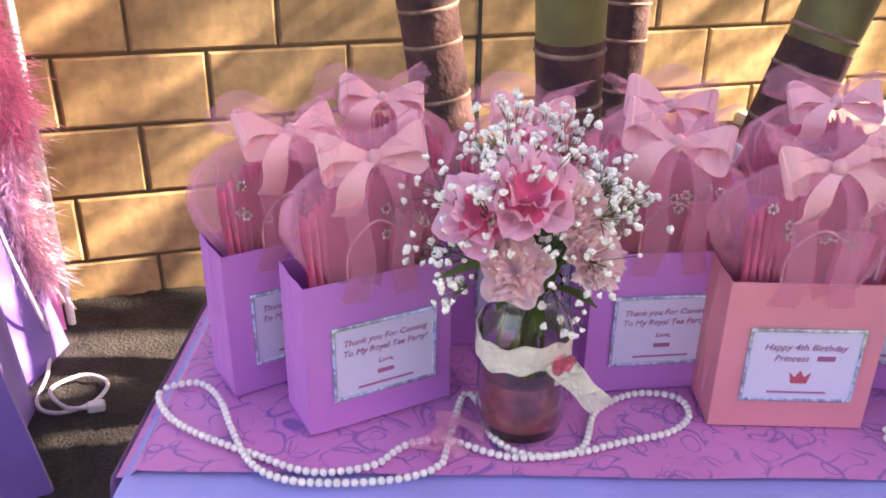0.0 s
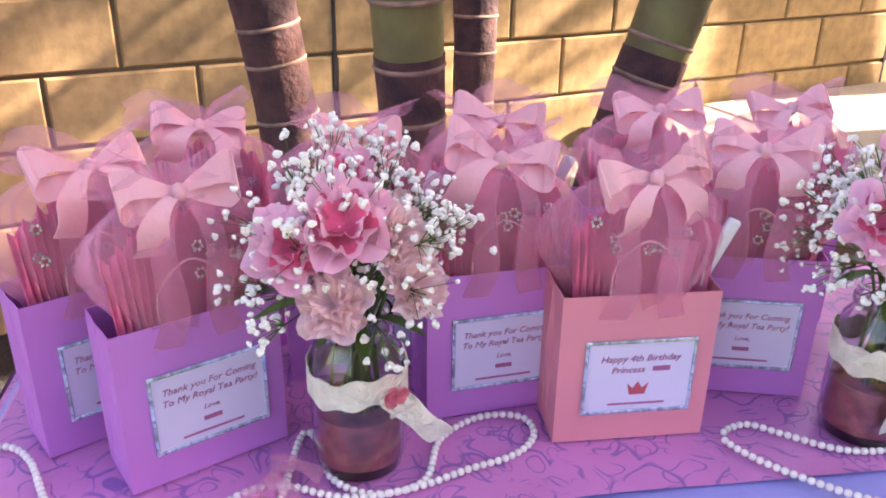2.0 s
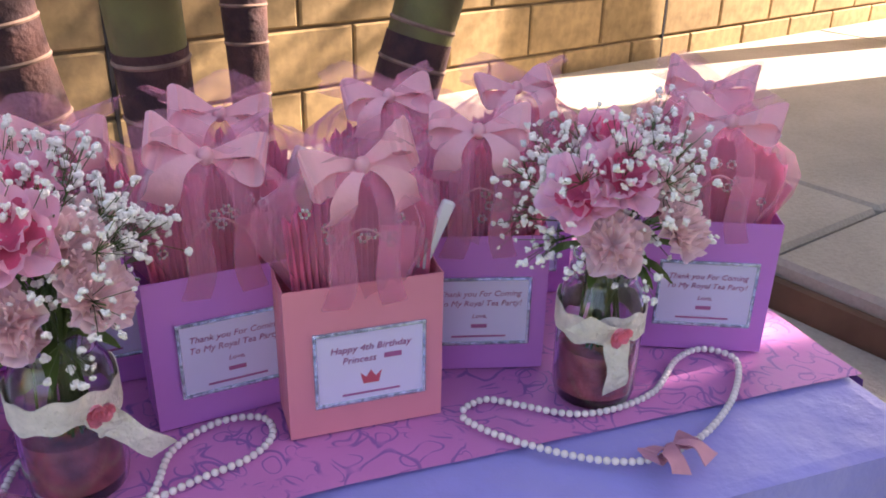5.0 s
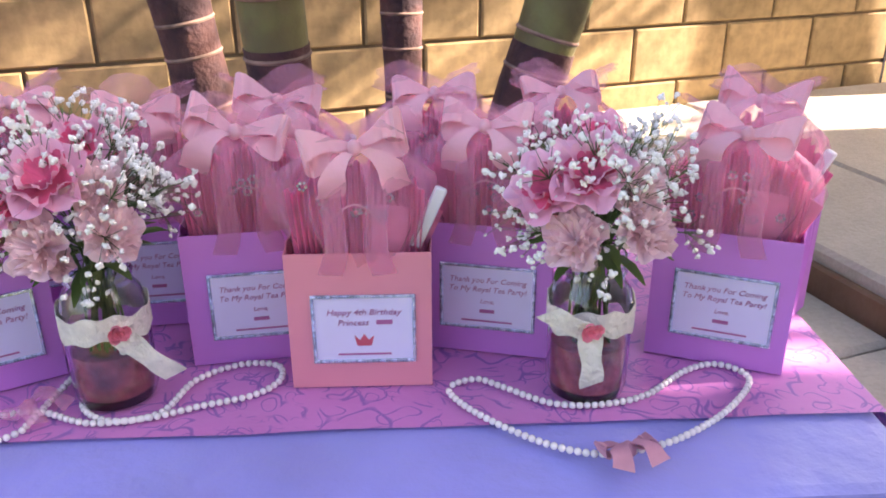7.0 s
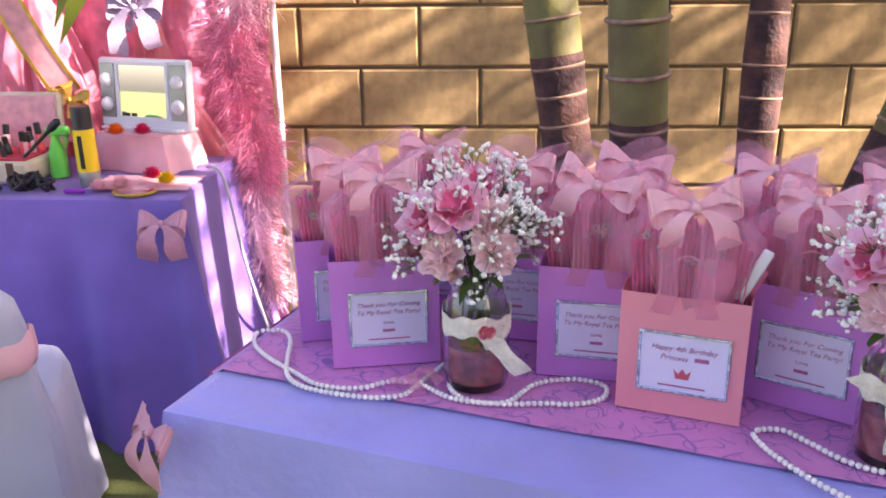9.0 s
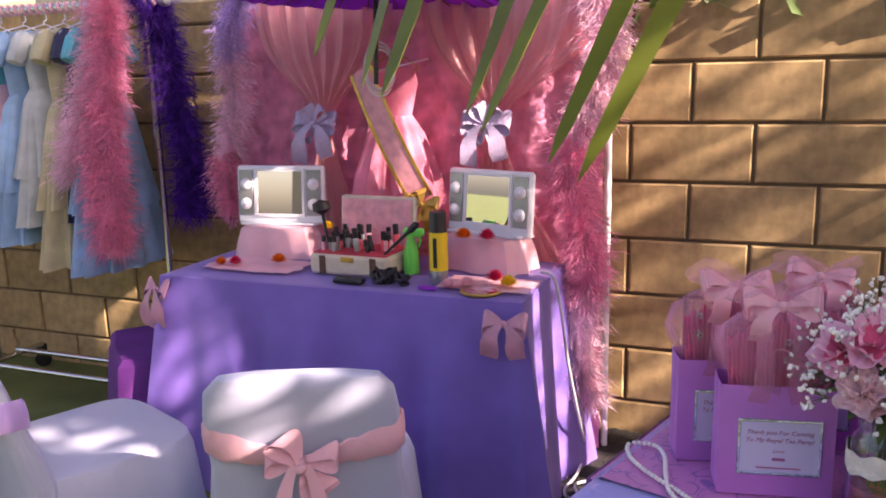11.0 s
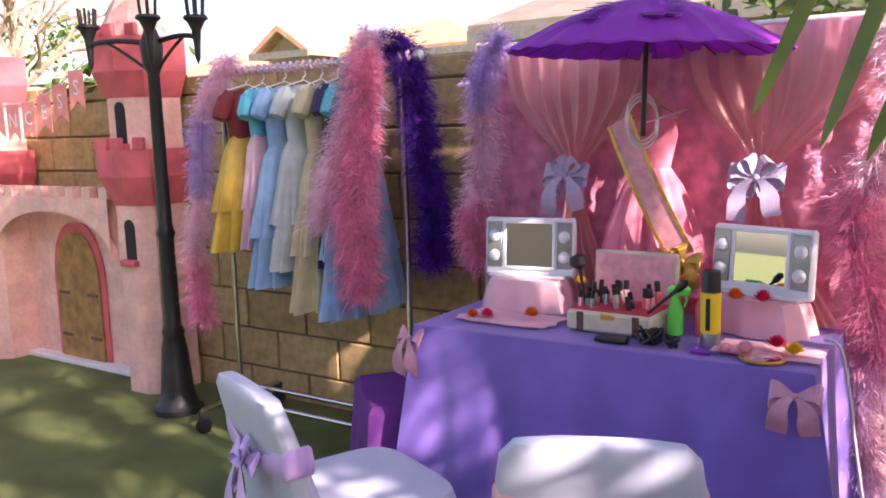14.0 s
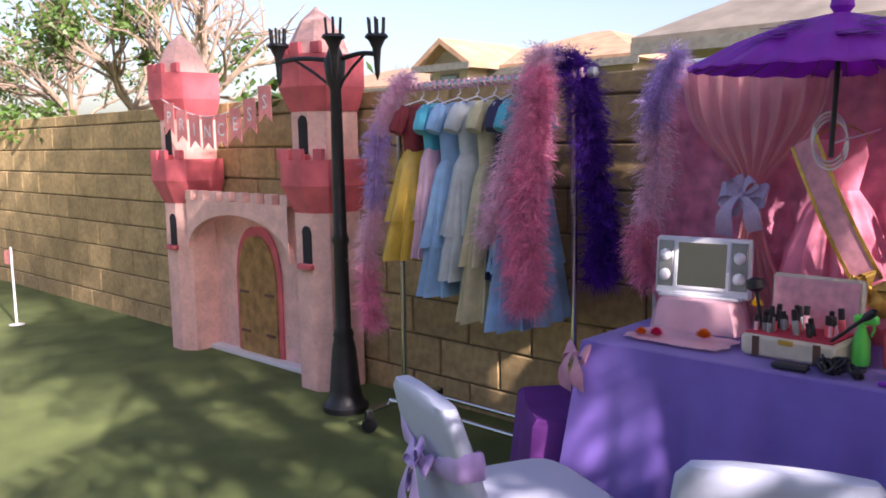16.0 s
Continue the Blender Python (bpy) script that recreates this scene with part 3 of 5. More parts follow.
    for i, (r, z) in enumerate(prof):
        t = i / (len(prof) - 1)
        ring = []
        for j in range(N):
            a = 2 * math.pi * j / N
            q = r * tulle(a, t)
            sq = 1.3 if z < 0.282 else 1.4
            ring.append((q * sq * math.cos(a) * 0.96, q * 0.72 * math.sin(a), z + (0.014 * math.sin(3 * a + ph) if z > 0.285 else 0)))
        rings.append(ring)
    g.rings(rings, True, False)
    part("tulle_wrap", g, TULLE, bag, "sheer pink tulle gathered at the neck")
    for k, sx in enumerate((-1, 1)):
        pts = [(sx * (0.012 + 0.02 * t + 0.006 * math.sin(6 * t)), -0.028 - 0.016 * math.sin(2.6 * t), 0.278 - 0.135 * t) for t in [i / 12 for i in range(13)]]
        sd = [(0.009 + 0.005 * i / 12, 0.002 * sx, 0) for i in range(13)]
        part("organza_tail", Geo().ribbon(pts, sd, 0.0008), TULLE, bag)
    bow_parts(bag, pose(rnd(-0.006, 0.006), -0.024, 0.284, rnd(-12, 8), rnd(-12, 12), rnd(-14, 14)), rnd(0.049, 0.056), SATIN, 2 if seed % 3 else 1, 0.31, seed, 0.55)
    for yy in (-BD / 2 + 0.003, BD / 2 - 0.003):
        pts = spline([(-0.032, yy, BH - 0.01), (-0.03, yy, BH + 0.03), (0, yy, BH + 0.055), (0.03, yy, BH + 0.03), (0.032, yy, BH - 0.01)], 6)
        part("handle", Geo().tube(pts, 0.0012, 5), SATIN, bag)
    return bag


def bag_at(u, v, rot):
    """Bag pose from its front-left foot in table coordinates."""
    return on_table(u, v, 0.008, rot) @ pose(BW / 2, BD / 2, 0)


BAGS = [(0.070, 0.119, 32, "p"), (0.162, 0.053, 28, "p"), (0.143, 0.275, 14, "p"), (0.306, 0.235, 5, "p"), (0.450, 0.137, 7, "p"), (0.470, 0.284, 2, "p"),
        (0.574, 0.082, -1, "c"), (0.662, 0.314, -4, "p"), (0.722, 0.170, -15, "p"), (0.836, 0.318, -10, "p"), (0.998, 0.140, -24, "p"), (1.084, 0.305, -44, "p")]
for k, (u, v, rot, col) in enumerate(BAGS):
    gift_bag(bag_at(u, v, rot), BAGP if col == "p" else BAGC, "orchid purple" if col == "p" else "coral pink", "thanks" if col == "p" else "birthday", 11 + k)


# mason jars with flowers
def flower_jar(m, seed, tails):
    random.seed(seed)
    jar = thing("flower_jar", m @ Matrix.Diagonal((1, 1, 1.07, 1)), "glass mason jar with pink carnations and white filler, tied with lace", "flower jar", "flower jars on the runner")
    out = [(0.036, 0.0), (0.043, 0.004), (0.046, 0.015), (0.046, 0.105), (0.042, 0.122), (0.035, 0.132), (0.034, 0.137), (0.0365, 0.140), (0.0365, 0.144), (0.034, 0.147), (0.035, 0.158)]
    inn = [(r - 0.003, z + (0.004 if i == 0 else 0)) for i, (r, z) in enumerate(out)]
    inn[0] = (0.034, 0.005)
    part("jar", Geo().lathe(out + inn[::-1], 32, None, True), GLASS, jar, "clear glass")
    part("tinted_water", Geo().lathe([(0.030, 0.007), (0.0415, 0.014), (0.0418, 0.062), (0.0005, 0.062)], 24), WATER, jar, "rose-red gel beads and water")
    g = Geo()
    for i in range(26):
        a, r = rnd(0, 6.28), rnd(0, 0.024)
        g.tube([(rnd(-0.03, 0.03), rnd(-0.03, 0.03), 0.02), (r * math.cos(a), r * math.sin(a), 0.15), (1.9 * r * math.cos(a), 1.9 * r * math.sin(a), rnd(0.18, 0.22))], 0.0016, 5)
    part("stem_bunch", g, STEM, jar)
    # lace band and knot
    pts, sd = [], []
    for i in range(61):
        a = 2 * math.pi * i / 60
        pts.append((0.0478 * math.cos(a), 0.0478 * math.sin(a), 0.096 + 0.003 * math.sin(3 * a)))
        sd.append((0, 0, 0.0135 + 0.0022 * math.sin(9 * a)))
    part("lace_band", Geo().ribbon(pts, sd, 0.0012), LACE, jar, "cream lace")
    for a0, dx, dz in tails:
        pts, sd = [], []
        for i in range(15):
            t = i / 14
            pts.append((0.05 * math.sin(a0) + dx * t, -0.05 * math.cos(a0) - 0.004 - 0.006 * math.sin(3 * t), 0.096 + dz * t))
            sd.append((0.011 + 0.0015 * math.sin(9 * t), -0.003, 0.006))
        part("lace_tail", Geo().ribbon(pts, sd, 0.0012), LACE, jar, "cream lace")
    g = Geo()
    c = Vector((0.05 * math.sin(tails[0][0]), -0.05 * math.cos(tails[0][0]) - 0.006, 0.099))
    for k in range(9):
        a = k * 2.4
        r = 0.0011 * k
        g.lathe([(0.0005, 0), (0.005, 0.0015), (0.0062, 0.005)], 7, Matrix.Translation(c + Vector((r * math.cos(a), -0.003, r * math.sin(a)))) @ pose(0, 0, 0, 90 + 30 * math.sin(a), 30 * math.cos(a), 0), False)
    part("ribbon_rose", g, ROSE, jar)
    # large blooms
    def bloom(c, r, tilt, mat, name, layers, ruffle):
        g = Geo()
        mm = Matrix.Translation(c) @ tilt
        for L in range(layers):
            q = 1 - 0.75 * L / layers
            ph = rnd(0, 6)
            n, rings = 40, []
            for i in range(6):
                t = i / 5
                ring = []
                for j in range(n):
                    a = 2 * math.pi * j / n
                    ruf = ruffle * math.sin(11 * a + ph) + 0.6 * ruffle * math.sin(19 * a + 2 * ph)
                    rr = r * q * t * (1 + 0.14 * math.sin(5 * a + ph)) + 0.0005
                    ring.append((rr * math.cos(a), rr * math.sin(a), r * (0.10 + 0.55 * L / layers * t + 0.30 * t * t) + r * ruf * t * t))
                rings.append(ring)
            g.rings(rings, True, False, mm)
        part(name, g, mat, jar)

    def tipped(dx, dy):
        return pose(0, 0, 0, 0, 0, 0) @ Vector((0, 0, 1)).rotation_difference(Vector((dx, dy, 0.75))).to_matrix().to_4x4()

    for (x, y, z, r) in [(-0.036, -0.066, 0.198, 0.031), (0.026, -0.072, 0.206, 0.030), (0.018, -0.052, 0.240, 0.029), (-0.024, -0.054, 0.176, 0.016), (0.045, 0.0, 0.235, 0.024)]:
        bloom((x, y, z), r, tipped(x * 14, -0.9), CARN, "carnation", 6, 0.16)
    for (x, y, z, r) in [(-0.022, -0.046, 0.252, 0.040), (-0.060, -0.036, 0.236, 0.037), (0.0, 0.03, 0.262, 0.032)]:
        bloom((x, y, z), r, tipped(x * 8, -0.7), GLAD, "gladiolus_bloom", 3, 0.10)
        bloom((x, y - 0.006, z + 0.006), r * 0.62, tipped(x * 8, -0.7), THROAT, "throat", 2, 0.05)
    # leaves and filler
    g = Geo()
    for i in range(16):
        a = rnd(0, 6.28)
        d = Vector((math.cos(a), math.sin(a), rnd(0.2, 1.1))).normalized()
        p0 = Vector((0.02 * math.cos(a), 0.02 * math.sin(a), rnd(0.155, 0.18)))
        ln = rnd(0.05, 0.085)
        pts = [p0 + d * ln * t - Vector((0, 0, 0.03 * t * t)) for t in (0, 0.3, 0.6, 0.85, 1)]
        s = d.cross(Vector((0, 0, 1))).normalized()
        g.ribbon(pts, [s * w for w in (0.002, 0.006, 0.007, 0.004, 0.0006)], 0.0006)
    part("foliage", g, LEAF, jar)
    st, fl = Geo(), Geo()
    for i in range(58):
        a, e = rnd(0, 6.28), rnd(-0.3, 1.35)
        d = Vector((math.cos(a) * math.cos(e), math.sin(a) * math.cos(e), math.sin(e)))
        p0 = Vector((0, 0, 0.165))
        c = Vector((0.01 * math.cos(a), 0.01 * math.sin(a), 0.195)) + d * rnd(0.062, 0.112)
        st.tube([p0, (p0 + c) / 2 + Vector((0, 0, 0.012)), c], 0.0007, 4)
        for k in range(11):
            q = c + Vector((rnd(-1, 1), rnd(-1, 1), rnd(-1, 1))) * 0.022
            st.tube([c - d * 0.02, q], 0.0004, 3)
            r = rnd(0.0018, 0.0043)
            fl.ball(q, r, 6, 4, 0.8)
            for s in range(3):
                fl.ball(q + Vector((rnd(-1, 1), rnd(-1, 1), rnd(-1, 1))) * r * 0.8, r * 0.6, 5, 3)
    tagged(part("filler_stems", st, STEM, jar), kind="stuff")
    tagged(part("filler_flowers", fl, WHITE_F, jar, "tiny white gypsophila flowers"), kind="stuff")
    return jar


flower_jar(on_table(0.376, 0.083, 0.008, 14), 5, [(0.35, 0.05, -0.055), (0.35, 0.012, -0.02)])
flower_jar(on_table(0.909, 0.066, 0.008, 0), 9, [(-0.25, 0.006, -0.062), (-0.25, -0.045, 0.022)])


# pearl strands
def pearl_strand(pts, bow_at, bow_mat, bow_label, seed):
    random.seed(seed)
    strand = thing("pearl_necklace", on_table(0, 0, 0.0), "string of ivory faux pearls laid in loops, tied with tulle", "pearl necklace", "pearl strands on the runner")
    curve = spline([(u - 0.15 * max(0, 0.3 - u) + 0.13 * max(0, u - 0.92), v, 0.012) for u, v in pts], 24, True)
    bead = Geo().ball((0, 0, 0), 0.0041, 12, 8).mesh("pearl", PEARL)
    acc, step, last = 0.0, 0.0083, curve[0]
    for p in curve + [curve[0]]:
        d = (p - last).length
        while acc + d >= step and d > 0:
            q = last + (p - last) * ((step - acc) / d)
            ob = part("pearl", bead, PEARL, strand)
            ob.location = q
            last, d, acc = q, (p - q).length, 0.0
        acc += d
        last = p
    b = part("tulle_knot", Geo().ball((0, 0, 0), 0.009, 10, 6), bow_mat, strand, bow_label)
    b.location = (bow_at[0], bow_at[1], 0.018)
    bow_parts(b, pose(0, 0, 0.004, -78, 0, bow_at[2]), 0.030, bow_mat, 2, 0.42, seed, 0.7)


pearl_strand([(0.029, 0.122), (0.058, 0.14), (0.085, 0.114), (0.11, 0.056), (0.136, 0.005), (0.17, -0.018), (0.22, -0.021), (0.268, -0.012), (0.294, 0.006), (0.300, 0.030),
              (0.318, 0.122), (0.335, 0.107), (0.347, 0.05), (0.385, 0.022), (0.435, 0.035), (0.459, 0.097), (0.506, 0.130), (0.551, 0.125), (0.557, 0.092), (0.53, 0.063), (0.479, 0.046), (0.424, 0.026), (0.361, 0.020),
              (0.300, 0.045), (0.265, 0.036), (0.237, 0.004), (0.187, -0.006), (0.137, 0.018), (0.082, 0.049), (0.046, 0.081)], (0.292, 0.045, 60), TULLE, "pale pink dotted tulle bow", 3)
pearl_strand([(0.752, 0.065), (0.785, 0.082), (0.816, 0.062), (0.861, 0.03), (0.908, 0.022), (0.965, 0.037), (1.02, 0.086), (1.06, 0.097), (1.080, 0.063), (1.038, 0.004), (0.981, -0.041),
              (0.934, -0.06), (0.893, -0.063), (0.85, -0.046), (0.807, -0.013), (0.768, 0.028)], (0.925, -0.066, 10), DUSK_BOW, "dusky pink gauze bow", 4)

# corner bow on the gift table
b = thing("ribbon_bow", on_table(-0.011, -0.150, -0.02, -30), "dusky pink ribbon bow pinned to the tablecloth corner", "bow")
bow_parts(b, pose(0, 0, 0), 0.05, DUSK_BOW, 2, 0.42, 8, 0.9)


b = thing("ribbon_bow", on_table(1.222, -0.150, -0.03, 30), "dusky pink ribbon bow pinned to the tablecloth corner", "bow")
bow_parts(b, pose(0, 0, 0), 0.05, DUSK_BOW, 2, 0.42, 9, 0.9)


# ---- palms behind the gift table ----
def palm_trunk(base, top, r0, r1, green_from, seed, label):
    random.seed(seed)
    palm = thing("palm_tree", pose(*base), label, "palm tree", "palms by the wall")
    v = Vector(top) - Vector(base)
    n = 40
    def rad(t):
        return r0 + (r1 - r0) * min(1, t * 1.6) + 0.004 * math.sin(t * 40 + seed)
    def at(t):
        return v * t + Vector((0.05 * math.sin(2.2 * t + seed), 0.03 * math.sin(3 * t), 0)) * t
    k = green_from
    part("trunk", Geo().tube([at(k * i / n) for i in range(n + 1)], [rad(k * i / n) for i in range(n + 1)], 28), BARK, palm, "dark ringed bark")
    if k < 1:
        part("crownshaft", Geo().tube([at(k + (1 - k) * i / n) for i in range(n + 1)], [rad(k) * 0.97 + 0.005 * math.sin(i) * 0.3 for i in range(n + 1)], 28), PALM_GREEN, palm, "smooth olive green shaft")
    g = Geo()
    z = 0.04
    while z < min(1, k + 0.1):
        c = at(z)
        g.tube([c - v.normalized() * 0.004, c, c + v.normalized() * 0.004], [rad(z) + 0.0005, rad(z) + 0.0028, rad(z) + 0.0005], 28)
        z += rnd(0.018, 0.034)
    tagged(part("leaf_scar_rings", g, RING, palm), kind="stuff")
    g = Geo()
    c0 = at(1.0)
    for i in range(9):
        a = i * 2.4 + rnd(-0.3, 0.3)
        d = Vector((math.cos(a), math.sin(a), 0))
        ln, lift = rnd(1.0, 1.5), rnd(0.35, 0.8)
        mid = [c0 + d * ln * t + Vector((0, 0, lift * math.sin(2.3 * t) - 0.5 * t * t)) for t in [q / 14 for q in range(15)]]
        g.tube(mid, [0.014 * (1 - 0.8 * q / 14) for q in range(15)], 5)
        side = d.cross(Vector((0, 0, 1)))
        for q in range(2, 15):
            for s in (-1, 1):
                l2 = 0.42 * math.sin(math.pi * (q / 15) ** 0.7) + 0.08
                e = (side * s + d * 0.5).normalized()
                pts = [mid[q] + e * l2 * t - Vector((0, 0, 0.35 * l2 * t * t)) for t in (0, 0.4, 0.75, 1)]
                w = d * 0.017
                g.ribbon(pts, [w * 0.5, w, w * 0.7, w * 0.05], 0.001)
    tagged(part("crown", g, PALM_LEAF, palm, "arching green fronds"), kind="stuff")


palm_trunk((0.646, 1.933, 0), (0.063, 2.02, 3.6), 0.068, 0.058, 0.30, 1, "slender palm with dark ringed trunk, leaning")
palm_trunk((0.682, 1.593, 0), (0.424, 1.418, 3.8), 0.060, 0.055, 0.262, 2, "thick palm with olive green shaft and ringed base")
palm_trunk((0.987, 2.015, 0), (1.105, 2.24, 3.7), 0.050, 0.046, 0.55, 3, "slim upright palm with dark purple-brown trunk")
palm_trunk((0.897, 1.69, 0), (1.917, 1.416, 3.4), 0.067, 0.058, 0.278, 4, "leaning palm with dark base and green shaft")

# unseen palms added on the near side; their crowns shade tables, wall and lawn
for k, (x, y, z, s) in enumerate([(3.5, -0.05, 2.65, 1.0), (3.4, 0.45, 3.8, 1.1), (3.7, 0.9, 5.0, 1.1), (4.9, 2.3, 2.9, 0.8), (4.7, 1.5, 3.6, 0.9), (4.7, 0.2, 6.0, 1.0), (4.9, -0.25, 8.1, 1.1)]):
    random.seed(60 + k)
    palm = thing("palm_tree", pose(x, y, 0.46), "tall added palm, out of view, with a full shading crown", "palm tree", "palms on the near side")
    part("trunk", Geo().tube([(0.05 * math.sin(t), 0, (z - 0.46) * t / 8) for t in range(9)], [0.12 - 0.005 * t for t in range(9)], 16), BARK, palm)
    g = Geo()
    for i in range((26, 12, 5, 6, 7, 22, 26)[k]):
        a = i * 2.4
        d = Vector((math.cos(a), math.sin(a), 0))
        ln, lift = rnd(1.0, 1.7) * s, rnd(0.1, 0.9)
        mid = [Vector((0, 0, z - 0.46)) + d * ln * t + Vector((0, 0, lift * math.sin(2.3 * t) - 0.6 * t * t)) for t in [q / 14 for q in range(15)]]
        g.tube(mid, [0.014 * (1 - 0.8 * q / 14) for q in range(15)], 5)
        side = d.cross(Vector((0, 0, 1)))
        for q in range(1, 15):
            for sg in (-1, 1):
                l2 = 0.5 * math.sin(math.pi * (q / 15) ** 0.7) + 0.08
                e = (side * sg + d * 0.5).normalized()
                pts = [mid[q] + e * l2 * t - Vector((0, 0, 0.35 * l2 * t * t)) for t in (0, 0.4, 0.75, 1)]
                w = d * 0.03
                g.ribbon(pts, [w * 0.5, w, w * 0.7, w * 0.05], 0.001)
    tagged(part("crown", g, PALM_LEAF, palm, "dense green fronds"), kind="stuff")

# frond that hangs into the walk
random.seed(21)
frond = thing("palm_frond", pose(-0.04, 0.6, 1.30), "hanging yellow-green palm frond with long blades", "palm frond")
stalk = spline([(0.85, 0.35, 0.75), (0.50, 0.12, 0.52), (0.20, 0.03, 0.42), (-0.10, 0.0, 0.36)], 8)
part("stalk", Geo().tube(stalk, [0.009 - 0.0002 * i for i in range(len(stalk))], 6), PALM_LEAF, frond)
for i in range(7):
    tx = -0.27 + 0.052 * i + rnd(-0.012, 0.012)
    tip = Vector((tx, rnd(-0.05, 0.06), 0.05 - 0.42 * (tx + 0.27) + rnd(-0.02, 0.02)))
    root = stalk[len(stalk) - 2 - int(i * 1.9)]
    mid = root.lerp(tip, 0.5) + Vector((0.0, 0, 0.05))
    pts = spline([root, mid, tip], 6)
    s = Vector((rnd(0.7, 1), rnd(-0.6, 0.6), rnd(0, 0.3))).normalized()
    n = len(pts) - 1
    part("blade", Geo().ribbon(pts, [s * (0.004 + 0.012 * math.sin(math.pi * min(1, (k / n) ** 0.8 * 0.98)) ** 0.8) * (1 if k < n else 0.1) for k in range(n + 1)], 0.0008), PALM_LEAF, frond)

# ---- dressing table ----
VAN = pose(-1.08, 1.945, 0.72, 0, 0, 0.5)
vanity = thing("dressing_table", VAN, "folding table draped in purple cloth to the ground", "table")
part("tabletop", Geo().box((-0.60, 0.0, -0.035), (0.60, 0.50, -0.006), bevel=0.01), WHITE_P, vanity)
for x in (-0.54, 0.54):
    for y in (0.06, 0.44):
        part("leg", Geo().tube([(x, y, -0.72), (x, y, -0.03)], 0.014, 8), GREY_M, vanity)
vc = thing("tablecloth", VAN, "matt purple tablecloth in soft folds over the dressing table", "tablecloth")
part("cloth", cloth_skirt(-0.61, 0.61, -0.01, 0.51, 0.715, 0.034, 24, 7, 0.04), PURPLE, vc)
for x, y, s in ((-0.63, -0.01, 1), (0.575, -0.06, 2)):
    b = thing("ribbon_bow", VAN @ pose(x, y, -0.05, 0, 0, -20 if s == 1 else 0), "dusky pink ribbon bow pinned to the purple cloth", "bow")
    bow_parts(b, pose(0, 0, 0), 0.062, DUSK_BOW, 2, 0.45, 30 + s, 1.1)
box_cloth = thing("covered_box", pose(-1.85, 2.17, 0), "low box covered with deep purple cloth", "box")
part("cover", Geo().lathe([(0.27, 0.0), (0.25, 0.2), (0.23, 0.40), (0.21, 0.42), (0.0005, 0.425)], 32, pose(0, 0, 0, 0, 0, 45), False, lambda a, t: 1 / max(abs(math.cos(a)), abs(math.sin(a))) ** 0.8 * (1 + 0.03 * math.sin(11 * a) * (1 - t))), DEEP, box_cloth)

# backdrop frame with sheer curtains
BD_Y = 2.60
back = thing("backdrop_screen", pose(-1.06, BD_Y, 0), "rose pink ruffled fabric backdrop with tied sheer curtains", "backdrop screen")
for x in (-0.76, 0.69):
    part("pole", Geo().tube([(x, 0.03, 0.0), (x, 0.03, 1.66)], 0.012, 10), WHITE_P, back)
part("crossbar", Geo().tube([(-0.76, 0.03, 1.655), (0.69, 0.03, 1.655)], 0.012, 10), WHITE_P, back)
g = Geo()
nx, nz = 150, 90
for i in range(nx + 1):
    for j in range(nz + 1):
        x, z = -0.75 + 1.43 * i / nx, 0.02 + 1.63 * j / nz
        y = 0.010 * math.sin(x * 42 + 2 * math.sin(z * 3)) + 0.018 * noise.noise(Vector((x * 14, z * 14, 0))) + 0.014 * noise.noise(Vector((x * 34, z * 34, 5)))
        g.v.append((x, y, z))
g.f = [(i * (nz + 1) + j, (i + 1) * (nz + 1) + j, (i + 1) * (nz + 1) + j + 1, i * (nz + 1) + j + 1) for i in range(nx) for j in range(nz)]
part("ruffled_fabric", g, BACK_PINK, back)
for cx, xa, xb, tie in ((-0.36, -0.62, -0.05, -0.328), (0.36, 0.05, 0.70, 0.318)):
    g = Geo()
    n, rws = 90, 40
    for j in range(rws + 1):
        z = 1.64 - 1.28 * j / rws
        pin = math.exp(-((z - 1.17) / 0.20) ** 2) if z > 1.17 else math.exp(-((z - 1.17) / 0.5) ** 2)
        for i in range(n + 1):
            s = i / n
            wide = xa + (xb - xa) * s
            x = wide * (1 - 0.9 * pin) + (tie + 0.0 * s) * 0.9 * pin
            y = -0.045 + 0.016 * math.sin(s * 44) * (1 - 0.4 * pin) - 0.03 * pin + 0.006 * math.sin(s * 91 + z * 4)
            g.v.append((x, y, z))
    g.f = [(j * (n + 1) + i, j * (n + 1) + i + 1, (j + 1) * (n + 1) + i + 1, (j + 1) * (n + 1) + i) for j in range(rws) for i in range(n)]
    part("sheer_curtain", g, CURTAIN, back, "sheer salmon curtain gathered by a bow")
    b = thing("ribbon_bow", pose(-1.06 + tie, BD_Y - 0.15, 1.172), "silvery lilac ribbon bow tying the curtain", "bow")
    bow_parts(b, pose(0, 0, 0), 0.085, SILVER_BOW, 2, 0.36, 50, 1.0)
    for a in (35, 145):
        bow_parts(b, pose(0, -0.004, 0, 0, a - 90, 0), 0.07, SILVER_BOW, 0, 0.3, a)

# gown hung on the backdrop, sash and beads
gown = thing("princess_gown", pose(-1.09, BD_Y - 0.10, 1.36), "rose tulle gown hanging in front of the backdrop", "dress")
part("skirt", Geo().lathe([(0.06, -0.16), (0.10, -0.22), (0.15, -0.36), (0.19, -0.58)], 70, pose(0, 0, 0), False, lambda a, t: (1 + 0.12 * math.sin(14 * a) * t) * (0.45 + 0.55 * abs(math.cos(a)))), DRESS["ball"], gown)
part("bodice", Geo().lathe([(0.075, 0.0), (0.085, -0.05), (0.06, -0.16)], 24, Matrix.Diagonal((1, 0.5, 1, 1)), True), DRESS["ball"], gown)
part("hanger", Geo().tube(spline([(-0.09, 0, 0.0), (0, 0, 0.05), (0.09, 0, 0.0), (0, 0, -0.004), (-0.09, 0, 0.0)], 6), 0.003, 6), GOLD, gown)
